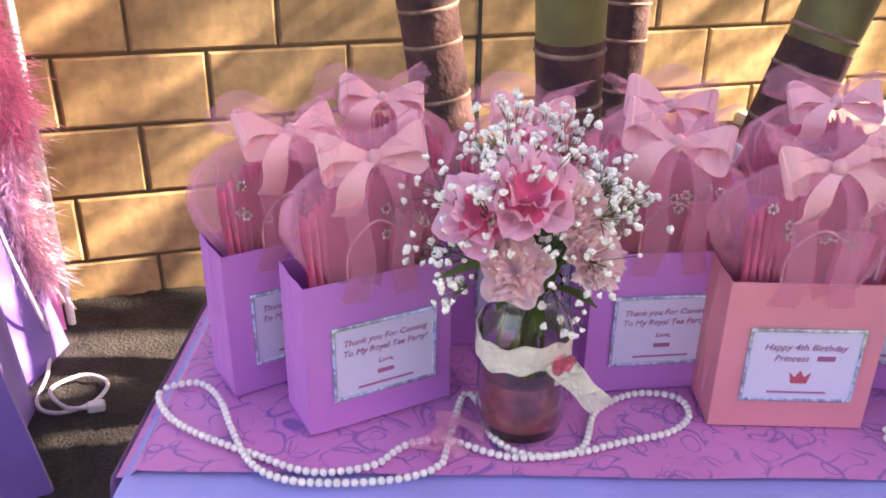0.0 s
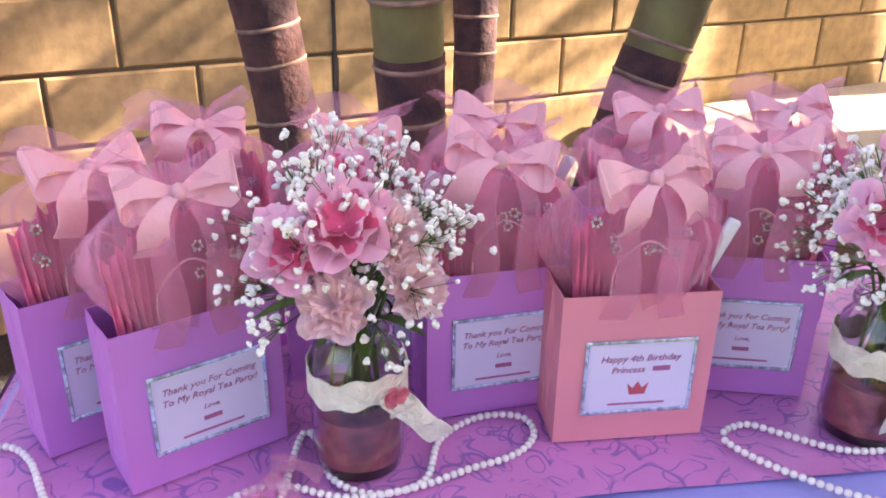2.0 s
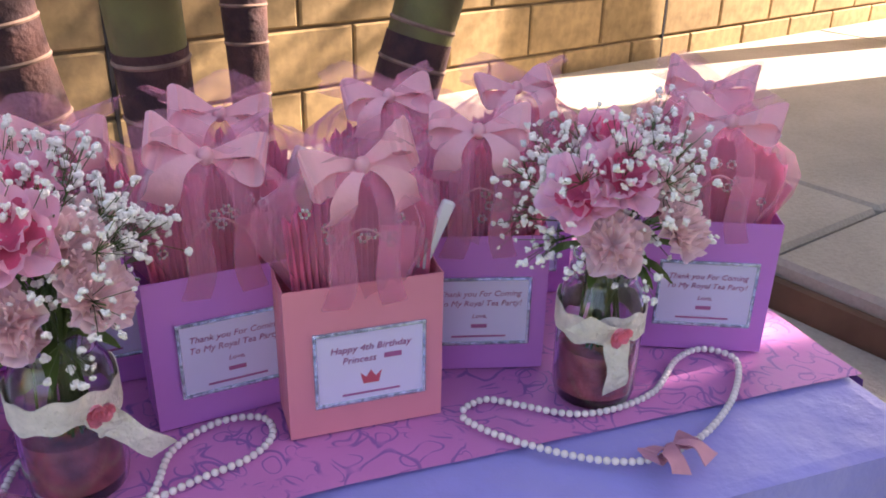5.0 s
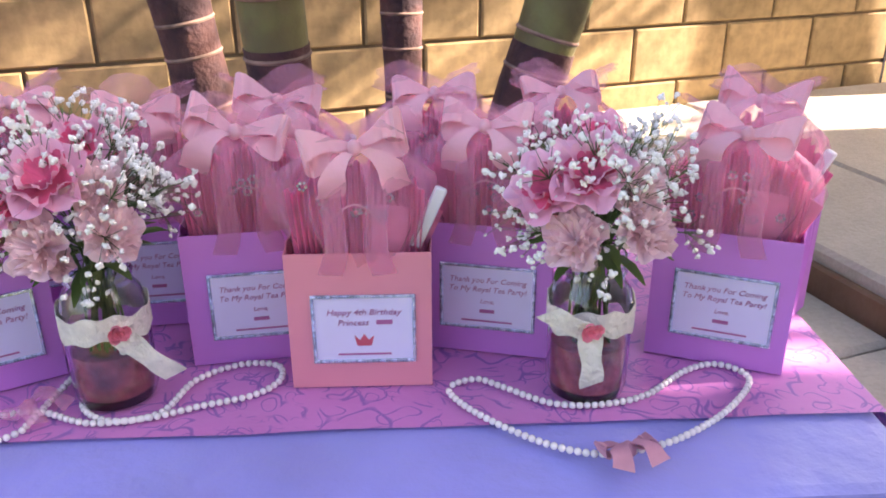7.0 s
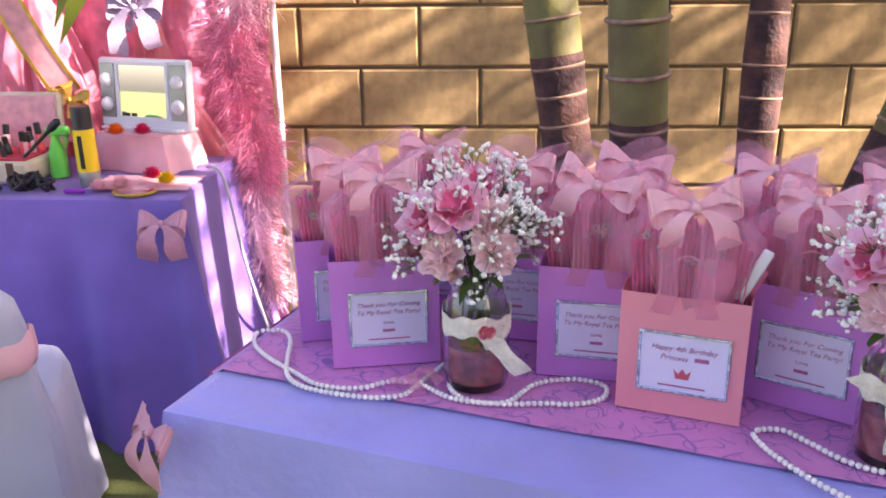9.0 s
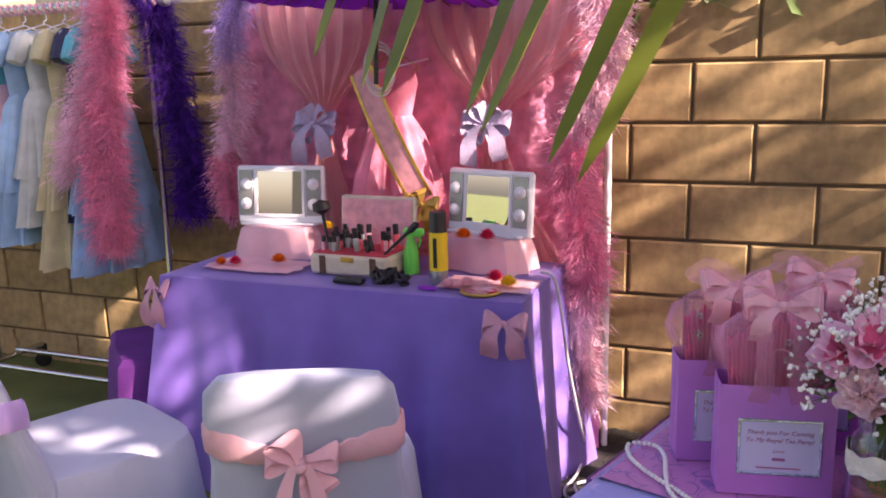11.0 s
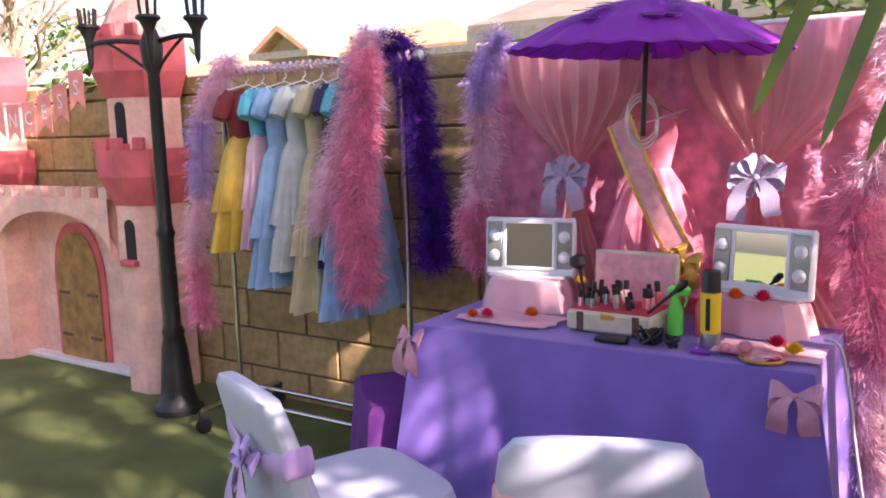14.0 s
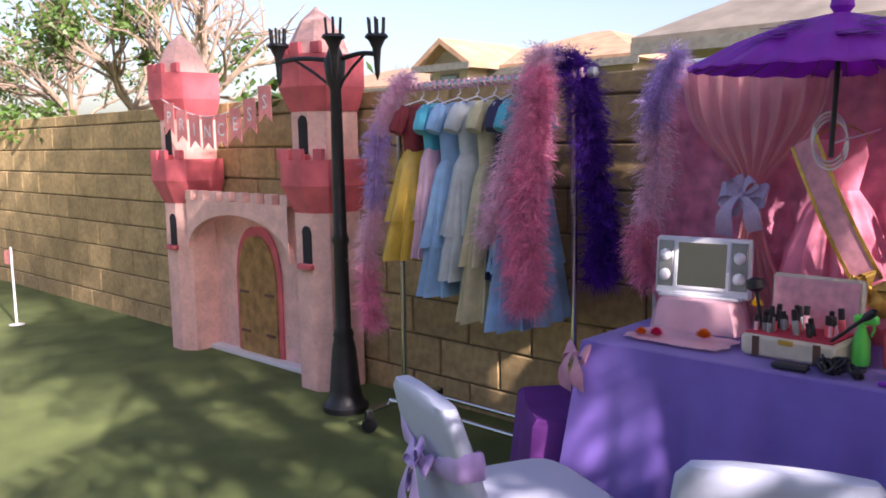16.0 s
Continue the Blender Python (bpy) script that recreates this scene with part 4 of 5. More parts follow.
sash = thing("sash", pose(-1.17, BD_Y - 0.20, 1.36), "pink sash with gold edges draped diagonally", "sash")
pts = [(0.0 + 0.215 * t, -0.03 * math.sin(3 * t), -0.44 * t) for t in [i / 20 for i in range(21)]]
part("band", Geo().ribbon(pts, [(0.036, 0.0, 0.02)] * 21, 0.0015), SASH, sash)
for s in (-1, 1):
    part("gold_edge", Geo().ribbon([(p[0] + s * 0.036, p[1] - 0.002, p[2] + s * 0.02) for p in pts], [(0.005, 0, 0.003)] * 21, 0.0015), GOLD, sash)
b = thing("ribbon_bow", pose(-0.945, BD_Y - 0.23, 0.91), "gold ribbon rosette at the end of the sash", "bow")
bow_parts(b, pose(0, 0, 0), 0.06, GOLD, 2, 0.4, 77)
bow_parts(b, pose(0, 0, 0, 0, 70, 0), 0.05, GOLD, 0, 0.4, 78)
hoops = thing("bead_hoops", pose(-1.075, BD_Y - 0.25, 1.37), "white bead hoops hung from the parasol pole", "beads")
for k in range(3):
    pts = [(0.052 * math.cos(a) + 0.006 * k, -0.01 * k, 0.075 * math.sin(a) - 0.012 * k) for a in [i * math.pi / 16 for i in range(33)]]
    part("hoop", Geo().tube(pts, 0.0035, 6), PEARL, hoops)

# parasol
par = thing("parasol", pose(-1.035, 2.2, 0.726) @ pose(0, 0, 0, 0, 2, 0) @ Matrix.Diagonal((0.96, 0.96, 1.01, 1)), "open purple paper parasol with dappled light", "parasol")
part("pole", Geo().tube([(0, 0, 0.58), (0, 0, 1.0)], 0.008, 10), BLACK, par)
part("tie_cord", Geo().tube([(0, 0, 0.62), (0.01, 0.2, 0.64), (0.01, 0.41, 0.66)], 0.003, 6), WHITE_P, par, "thin cord tying the pole to the backdrop")
n = 24
rings = []
for r, z in ((0.012, 0.985), (0.15, 0.955), (0.29, 0.905), (0.43, 0.835), (0.432, 0.828), (0.428, 0.828), (0.285, 0.899), (0.15, 0.949), (0.012, 0.979)):
    ring = []
    for j in range(n * 2):
        a = math.pi * j / n
        sag = 1.0 if j % 2 == 0 else 0.985
        ring.append((r * sag * math.cos(a), r * sag * math.sin(a), z - (0.0 if j % 2 == 0 else 0.006 * r / 0.43)))
    rings.append(ring)
part("canopy", Geo().rings(rings, True, True), UMB, par, "purple paper with painted white flowers", smooth=False)
for j in range(n):
    a = 2 * math.pi * j / n
    part("rib", Geo().tube([(0.02 * math.cos(a), 0.02 * math.sin(a), 0.972), (0.42 * math.cos(a), 0.42 * math.sin(a), 0.826)], 0.0022, 4), BROWN, par)
part("finial", Geo().lathe([(0.02, 0.98), (0.035, 1.0), (0.03, 1.02), (0.045, 1.05), (0.0005, 1.055)], 14), UMB, par)
random.seed(17)
for k in range(2):
    a0, r0 = -1.9 + 0.9 * k, 0.26
    g = Geo()
    for q in range(9):
        a, r = a0 + rnd(-0.22, 0.22), r0 + rnd(-0.06, 0.06)
        z = 0.924 - 0.48 * (r - 0.25)
        g.add([(r * math.cos(a) + 0.03 * math.cos(b2), r * math.sin(a) + 0.014 * math.sin(b2), z + 0.006) for b2 in [i * math.pi / 4 for i in range(8)]], [tuple(range(8))])
    part("painted_flower", g, WHITE_P, par)


# feather boas
def boa(name_label, path, mats, r, count, seed, shift=0.245):
    random.seed(seed)
    ob = thing("feather_boa", Matrix.Identity(4), name_label, "feather boa", "feather boas")
    pts = spline([(x + shift, y, z) for x, y, z in path], 12)
    cuts = len(mats)
    for c, mat in enumerate(mats):
        g = Geo()
        seg = pts[int(c * (len(pts) - 1) / cuts):int((c + 1) * (len(pts) - 1) / cuts) + 1]
        for _ in range(int(count * 1.5) // cuts):
            i = random.randrange(len(seg) - 1)
            p = seg[i].lerp(seg[i + 1], random.random())
            d = Vector((rnd(-1, 1), rnd(-1, 1), rnd(-0.8, 0.7))).normalized()
            ln = r * 0.86 * (0.35 + 0.65 * random.random() ** 0.6)
            curl = Vector((rnd(-1, 1), rnd(-1, 1), rnd(-1.3, 0.3))) * ln * 0.45
            spine = [p + d * ln * t + curl * t * t for t in (0.0, 0.35, 0.65, 0.88, 1.08)]
            side = d.cross(Vector((rnd(-1, 1), rnd(-1, 1), rnd(-1, 1)))).normalized()
            for q in range(1, 5):
                for sg in (-1, 1):
                    bl = ln * (0.34, 0.42, 0.34, 0.2)[q - 1] * rnd(0.6, 1.2)
                    tip = spine[q] + side * sg * bl + d * bl * 0.7 + Vector((0, 0, -0.25 * bl))
                    w = d * rnd(0.0035, 0.0065)
                    g.add([spine[q - 1], spine[q - 1] + w, tip], [(0, 1, 2)])
        tagged(part("feathers", g, mat, ob), kind="stuff")
    part("core_cord", Geo().tube(pts, 0.008, 6), mats[0], ob)
    return ob


boa("pale lilac and pink feather boa hung on the backdrop edge", [(-2.02, 2.50, 1.68), (-2.08, 2.46, 1.50), (-2.06, 2.44, 1.25), (-2.12, 2.44, 1.0), (-2.10, 2.46, 0.85)], [BOA_LILAC, BOA_PALE, BOA_PINK], 0.085, 1500, 1, 0.345)
boa("sunlit pink feather boa hung down the backdrop edge", [(-0.72, 2.50, 1.64), (-0.70, 2.46, 1.35), (-0.80, 2.44, 1.05), (-0.74, 2.44, 0.75), (-0.78, 2.46, 0.45), (-0.76, 2.47, 0.25)], [BOA_PALE, BOA_PINK, BOA_PALE], 0.105, 2900, 2, 0.345)

# ---- dress rack ----
RY = 2.44
rack = thing("dress_rack", pose(0.25, RY, 0), "chrome rolling dress rack wrapped with pink ribbon", "dress rack")
for x in (-3.34, -2.33):
    part("upright", Geo().tube([(x, 0, 0.12), (x, 0, 1.66)], 0.013, 12), CHROME, rack)
    part("foot_bar", Geo().tube([(x, -0.24, 0.11), (x, 0.24, 0.11)], 0.013, 10), CHROME, rack)
    for y in (-0.24, 0.24):
        w = part("castor", Geo().lathe([(0.012, -0.014), (0.036, -0.012), (0.038, 0), (0.036, 0.012), (0.012, 0.014)], 18, pose(x, y, 0.038, 90, 0, 35)), BLACK, rack)
        part("fork", Geo().box((x - 0.012, y - 0.02, 0.06), (x + 0.012, y + 0.02, 0.112), bevel=0.004), BLACK, w)
part("top_rail", Geo().tube([(-3.40, 0, 1.63), (-2.26, 0, 1.63)], 0.014, 12), CHROME, rack)
part("end_cap", Geo().lathe([(0.02, 0), (0.022, 0.012), (0.02, 0.03), (0.0005, 0.034)], 14, pose(-2.26, 0, 1.63, 0, 90, 0)), GREY_M, rack)
part("lower_rail", Geo().tube([(-3.34, 0.1, 0.13), (-2.33, 0.1, 0.13)], 0.012, 10), CHROME, rack)
part("lower_rail", Geo().tube([(-3.34, -0.1, 0.13), (-2.33, -0.1, 0.13)], 0.012, 10), CHROME, rack)
part("ribbon_wrap", Geo().tube([(-3.38 + 1.1 * i / 200, 0.018 * math.cos(i * 0.9), 1.63 + 0.018 * math.sin(i * 0.9)) for i in range(201)], 0.007, 5), PINK_C, rack, "pink twisted ribbon")


def hung_dress(x, top, bottom, bodice, skirt, width, label, seed):
    random.seed(seed)
    d = thing("dress", pose(x + 0.25, RY, 1.63, 0, 0, rnd(-14, 14)), label, "dress", "dresses on the rack")
    part("hanger", Geo().tube(spline([(0, 0, 0.0), (0, 0.01, -0.04), (0, 0, -0.06), (0, 0.14, -0.11), (0, -0.14, -0.11), (0, 0, -0.06)], 5), 0.003, 6), WHITE_P, d)
    ph = rnd(0, 6)
    z0, zw, z1 = -0.10, -0.10 - (top - bottom) * 0.30, bottom - 1.63
    part("bodice", Geo().lathe([(0.02, z0 + 0.02), (0.06, z0), (0.075, z0 - 0.06), (0.065, zw)], 28, Matrix.Diagonal((0.62, 1.5, 1, 1)), False, lambda a, t: 1 + 0.05 * math.sin(5 * a + ph)), bodice, d)
    for s in (-1, 1):
        part("sleeve", Geo().lathe([(0.020, 0.0), (0.036, -0.04), (0.036, -0.11), (0.030, -0.13)], 18, pose(0, s * 0.095, z0 + 0.005, s * 26, 0, 0), True, lambda a, t: 1 + 0.08 * math.sin(7 * a)), bodice, d)
    prof = [(0.065, zw), (0.09, zw - 0.05)] + [(0.09 + (width - 0.09) * (i / 8) ** 0.8, zw - 0.05 + (z1 - zw + 0.05) * i / 8) for i in range(1, 9)]
    part("skirt", Geo().lathe(prof, 84, Matrix.Diagonal((0.55, 1.35, 1, 1)), False, lambda a, t: 1 + (0.05 + 0.13 * t) * math.sin(11 * a + ph) * t + 0.06 * math.sin(5 * a + 2 * ph)), skirt, d)
    part("overskirt", Geo().lathe([(r * 1.06, z + 0.012) for r, z in prof[:7]], 84, Matrix.Diagonal((0.55, 1.35, 1, 1)), False, lambda a, t: 1 + (0.05 + 0.12 * t) * math.sin(9 * a + ph + 1) * t), skirt, d)


hung_dress(-3.18, 1.5, 0.84, DRESS["red"], DRESS["yellow"], 0.15, "dark red velvet bodice dress with yellow satin skirt", 1)
hung_dress(-3.08, 1.5, 0.86, DRESS["teal"], DRESS["pinkish"], 0.13, "pale pink satin dress with teal sleeves", 2)
hung_dress(-2.95, 1.5, 0.70, DRESS["blue"], DRESS["blue"], 0.16, "glittery sky blue princess dress", 3)
hung_dress(-2.84, 1.5, 0.78, DRESS["pale"], DRESS["pale"], 0.15, "pale organza princess dress", 4)
hung_dress(-2.74, 1.5, 0.62, DRESS["cream"], DRESS["cream"], 0.17, "cream satin tiered dress", 5)
hung_dress(-2.65, 1.5, 0.80, DRESS["navy"], DRESS["navy"], 0.12, "dark navy costume dress", 6)
hung_dress(-2.57, 1.5, 0.60, DRESS["teal"], DRESS["blue"], 0.16, "blue satin dress with turquoise sleeves", 7)
boa("lilac to pink feather boa hanging from the rack end", [(-3.26, RY - 0.02, 1.68), (-3.34, RY - 0.12, 1.45), (-3.36, RY - 0.14, 1.10), (-3.42, RY - 0.15, 0.80), (-3.40, RY - 0.14, 0.50)], [BOA_PALE, BOA_LILAC, BOA_PALE, BOA_PINK], 0.085, 1900, 3)
boa("pink feather boa looped over the rack", [(-2.62, RY - 0.16, 0.98), (-2.56, RY - 0.16, 1.2), (-2.48, RY - 0.10, 1.5), (-2.44, RY - 0.04, 1.71), (-2.42, RY - 0.12, 1.5), (-2.44, RY - 0.17, 1.2), (-2.46, RY - 0.18, 0.95), (-2.44, RY - 0.17, 0.72)], [BOA_PALE, BOA_PALE, BOA_PINK, BOA_PINK], 0.10, 3200, 4)
boa("bright pink feather boa on the rack", [(-2.42, RY - 0.10, 1.66), (-2.38, RY - 0.16, 1.35), (-2.39, RY - 0.18, 1.0), (-2.41, RY - 0.17, 0.74)], [BOA_PINK], 0.085, 1300, 6)
boa("deep purple feather boa at the rack end", [(-2.40, RY + 0.02, 1.70), (-2.30, RY + 0.02, 1.60), (-2.27, RY + 0.05, 1.3), (-2.22, RY + 0.06, 1.0), (-2.24, RY + 0.05, 0.84)], [BOA_PURPLE], 0.10, 2400, 5)

# ---- things on the dressing table ----
def van(x, y, z=0.0, r=0.0):
    return pose(x + 0.292, y + 0.045, 0.724 + z, 0, 0, r)


def makeup_mirror(x, y, r, seed):
    stand = thing("draped_stand", van(x, y, 0, r), "small box draped with pale pink cloth", "stand")
    part("drape", Geo().lathe([(0.175, 0.0), (0.165, 0.05), (0.15, 0.095), (0.14, 0.105), (0.0005, 0.107)], 48, Matrix.Diagonal((1, 0.62, 1, 1)), False, lambda a, t: (1 / max(abs(math.cos(a)), abs(math.sin(a))) ** 0.7) * (1 + 0.06 * math.sin(9 * a + seed) * (1 - t)) * 0.9), PINK_C, stand)
    mir = thing("makeup_mirror", van(x, y, 0.108, r) @ pose(0, 0, 0, -5, 0, 0), "white lighted make-up mirror with side lamps", "mirror")
    part("body", Geo().box((-0.165, 0, 0), (0.165, 0.028, 0.205), bevel=0.008), WHITE_P, mir)
    part("mirror_glass", Geo().box((-0.085, -0.003, 0.035), (0.085, 0.002, 0.185)), MIRROR, mir, smooth=False)
    g = Geo()
    for a, b in (((-0.095, -0.006, 0.025), (-0.085, 0.001, 0.195)), ((0.085, -0.006, 0.025), (0.095, 0.001, 0.195)), ((-0.085, -0.006, 0.025), (0.085, 0.001, 0.035)), ((-0.085, -0.006, 0.185), (0.085, 0.001, 0.195))):
        g.box(a, b)
    part("rim", g, WHITE_P, mir, smooth=False)
    for sx in (-0.128, 0.128):
        part("lamp_panel", Geo().box((sx - 0.027, -0.005, 0.03), (sx + 0.027, 0.001, 0.19), bevel=0.002), GREY_M, mir, "frosted lamp panel")
        for z in (0.07, 0.14):
            part("bulb", Geo().ball((sx, -0.004, z), 0.021, 14, 8), WHITE_P, mir)
    part("base_foot", Geo().box((-0.14, -0.03, -0.004), (0.14, 0.07, 0.006), bevel=0.003), WHITE_P, mir)


makeup_mirror(-1.76, 2.27, 8, 1)
makeup_mirror(-0.99, 2.27, -18, 2)

case = thing("vanity_case", van(-1.365, 2.02, 0, -2), "cream make-up case standing open with brown straps", "vanity case")
part("tray", Geo().box((-0.14, 0, 0), (0.14, 0.19, 0.065), bevel=0.01), CREAM, case)
part("lining", Geo().box((-0.128, 0.012, 0.06), (0.128, 0.178, 0.070)), CASE_RED, case, smooth=False)
lid = part("lid", Geo().box((-0.14, 0.19, 0.06), (0.14, 0.215, 0.245), pose(0, 0.0, 0.0, -6, 0, 0), 0.008), CREAM, case)
part("lid_lining", Geo().box((-0.128, 0.184, 0.075), (0.128, 0.189, 0.235), pose(0, 0, 0, -6, 0, 0)), SASH, lid, smooth=False)
for x in (-0.09, 0.09):
    part("strap", Geo().box((x - 0.011, -0.003, 0.004), (x + 0.011, 0.0005, 0.062), bevel=0.001), BROWN, case)
part("clasp", Geo().box((-0.022, -0.005, 0.046), (0.022, 0.0005, 0.062), bevel=0.002), GOLD, case)
random.seed(31)
for i in range(26):
    x, y = rnd(-0.115, 0.115), rnd(0.03, 0.165)
    c = thing("make_up_pot", van(-1.365, 2.02, 0.069, -2) @ pose(x, y, 0, rnd(-8, 8), rnd(-8, 8), 0), "small dark-capped make-up bottle in the case", "make-up", "make-up in the case")
    h, r = rnd(0.04, 0.085), rnd(0.006, 0.011)
    part("bottle", Geo().lathe([(r, 0), (r, h * 0.55), (r * 0.8, h * 0.6)], 12), random.choice([CORAL, PINK_C, GREY_M, BLACK]), c)
    part("cap", Geo().lathe([(r * 0.85, h * 0.58), (r * 0.85, h), (r * 0.6, h * 1.02)], 12), BLACK, c)
for x, y, ax, s in ((-1.47, 2.10, 10, 0.03), (-1.25, 2.05, -48, 0.012)):
    b = thing("make_up_brush", van(x, y, 0.07) @ pose(0, 0, 0, 0, -ax, 0), "soft black make-up brush with dark handle", "brush")
    part("handle", Geo().tube([(0, 0, 0), (0, 0, 0.11)], [0.004, 0.006], 8), BLACK, b)
    part("bristles", Geo().lathe([(0.006, 0.11), (s, 0.125), (s * 0.9, 0.15), (0.001, 0.16)], 14), BLACK, b)

can = thing("hairspray_can", van(-1.06, 2.03), "tall hairspray can with yellow label and black cap", "spray can")
part("base", Geo().lathe([(0.027, 0), (0.028, 0.004), (0.028, 0.04), (0.0275, 0.041)], 24), GREY_M, can)
part("label_band", Geo().lathe([(0.0282, 0.04), (0.0282, 0.155)], 24), YELLOW, can)
part("dark_print", Geo().box((-0.006, -0.0295, 0.05), (0.006, -0.027, 0.14), bevel=0.0005), BLACK, can)
part("cap", Geo().lathe([(0.0275, 0.155), (0.026, 0.16), (0.026, 0.21), (0.024, 0.216), (0.0005, 0.217)], 24), BLACK, can)
spray = thing("spray_bottle", van(-1.19, 2.12), "green plastic spray bottle", "spray bottle")
part("bottle", Geo().lathe([(0.024, 0), (0.026, 0.01), (0.024, 0.07), (0.012, 0.105), (0.011, 0.12)], 20), GREEN_P, spray)
part("trigger_head", Geo().box((-0.022, -0.012, 0.118), (0.045, 0.012, 0.145), bevel=0.006), GREEN_P, spray)
part("trigger", Geo().tube([(0.03, 0, 0.12), (0.034, 0, 0.105), (0.026, 0, 0.085)], 0.004, 6), GREEN_P, spray)
cor = thing("bottle", van(-1.11, 2.14), "coral red plastic bottle", "bottle")
part("body", Geo().lathe([(0.025, 0), (0.027, 0.01), (0.026, 0.09), (0.010, 0.12), (0.010, 0.14), (0.0005, 0.142)], 20), CORAL, cor)
random.seed(8)
for (x, y, mat, lab, z, r) in [(-1.025, 2.15, ORANGE_F, "orange", 0.115, 0.036), (-0.948, 2.15, MAGENTA_F, "magenta red", 0.115, 0.036), (-0.88, 2.02, MAGENTA_F, "magenta red", 0.02, 0.036), (-0.83, 1.99, YELLOW_F, "yellow", 0.014, 0.036),
                         (-1.54, 2.22, YELLOW_F, "yellow", 0.11, 0.028), (-1.79, 2.03, MAGENTA_F, "red", 0.012, 0.03), (-1.84, 2.02, ORANGE_F, "orange", 0.012, 0.026), (-1.64, 2.06, ORANGE_F, "orange", 0.02, 0.034), (-0.95, 1.97, PINK_C, "pale pink", 0.01, 0.034), (-1.0, 1.95, PINK_C, "pale pink", 0.008, 0.03)]:
    f = thing("hair_flower", van(x, y, z), f"{lab} fabric hair flower", "hair flower", "hair flowers")
    g = Geo()
    for k in range(46):
        a, e = k * 2.4, 0.2 + 1.2 * (k / 46)
        d = Vector((math.cos(a) * math.cos(e), math.sin(a) * math.cos(e), math.sin(e)))
        s = d.cross(Vector((0, 0, 1))).normalized() * r * 0.2
        g.add([Vector((0, 0, 0)), d * r * 0.6 + s, d * r, d * r * 0.6 - s], [(0, 1, 2, 3)])
    part("petals", g, mat, f)
    part("centre", Geo().ball((0, 0, r * 0.3), r * 0.25, 8, 5), mat, f)
for x, y, w, d, lab in ((-1.72, 2.06, 0.17, 0.09, "pale pink folded cloth under hair flowers"), (-0.90, 2.03, 0.14, 0.08, "pale pink folded cloth under hair flowers")):
    c = thing("folded_cloth", van(x, y), lab, "cloth")
    g = Geo()
    n = 26
    for i in range(n + 1):
        for j in range(n + 1):
            u, v = i / n * 2 - 1, j / n * 2 - 1
            g.v.append((u * w * (1 + 0.08 * noise.noise(Vector((v * 2, x, 0)))), v * d * (1 + 0.1 * noise.noise(Vector((u * 2, x, 3)))), 0.006 + 0.008 * abs(noise.noise(Vector((u * 3, v * 3, x))))))
    g.f = [(i * (n + 1) + j, (i + 1) * (n + 1) + j, (i + 1) * (n + 1) + j + 1, i * (n + 1) + j + 1) for i in range(n) for j in range(n)]
    part("sheet", g, PINK_C, c)
pins = thing("hair_bands", van(-1.20, 1.98), "heap of black hair bands and clips", "hair bands")
for k in range(14):
    c = Vector((rnd(-0.05, 0.05), rnd(-0.03, 0.03), rnd(0.012, 0.03)))
    m = Matrix.Translation(c) @ pose(0, 0, 0, rnd(-60, 60), rnd(-60, 60), rnd(0, 180))
    part("band", Geo().tube([(0.022 * math.cos(a), 0.022 * math.sin(a), 0) for a in [i * math.pi / 8 for i in range(17)]], 0.0045, 6, m), BLACK, pins)
comp = thing("palette", van(-1.32, 1.945), "dark make-up palette lying closed", "palette")
part("shell", Geo().box((-0.05, -0.018, 0), (0.05, 0.018, 0.016), bevel=0.005), BLACK, comp)
clip = thing("hair_clip", van(-1.06, 1.935), "shiny purple hair clip", "hair clip")
part("clip", Geo().box((-0.028, -0.008, 0), (0.028, 0.008, 0.012), bevel=0.005), UMB, clip)
hm = thing("hand_mirror", van(-0.90, 1.955), "gold-rimmed hand mirror lying flat", "hand mirror")
part("rim", Geo().lathe([(0.058, 0), (0.062, 0.004), (0.058, 0.008), (0.05, 0.007)], 28), GOLD, hm)
part("glass", Geo().lathe([(0.05, 0.0072), (0.0005, 0.0074)], 28), MIRROR, hm)

# cable on the ground
cab = thing("power_cable", pose(0, 0, 0), "pale grey power cable with plug on the ground", "cable")
pts = spline([(-0.50, 2.25, 0.735), (-0.45, 2.24, 0.70), (-0.41, 2.24, 0.45), (-0.39, 2.34, 0.2), (-0.41, 2.50, 0.05), (-0.40, 2.34, 0.04), (-0.41, 2.20, 0.04), (-0.36, 2.145, 0.04), (-0.28, 2.17, 0.04), (-0.25, 2.24, 0.045), (-0.31, 2.285, 0.05), (-0.38, 2.23, 0.055), (-0.34, 2.15, 0.05), (-0.285, 2.135, 0.05)], 8)
part("cord", Geo().tube(pts, 0.005, 7), CABLE, cab)
part("plug", Geo().box((-0.29, 2.122, 0.038), (-0.25, 2.147, 0.062), bevel=0.004), CABLE, cab)


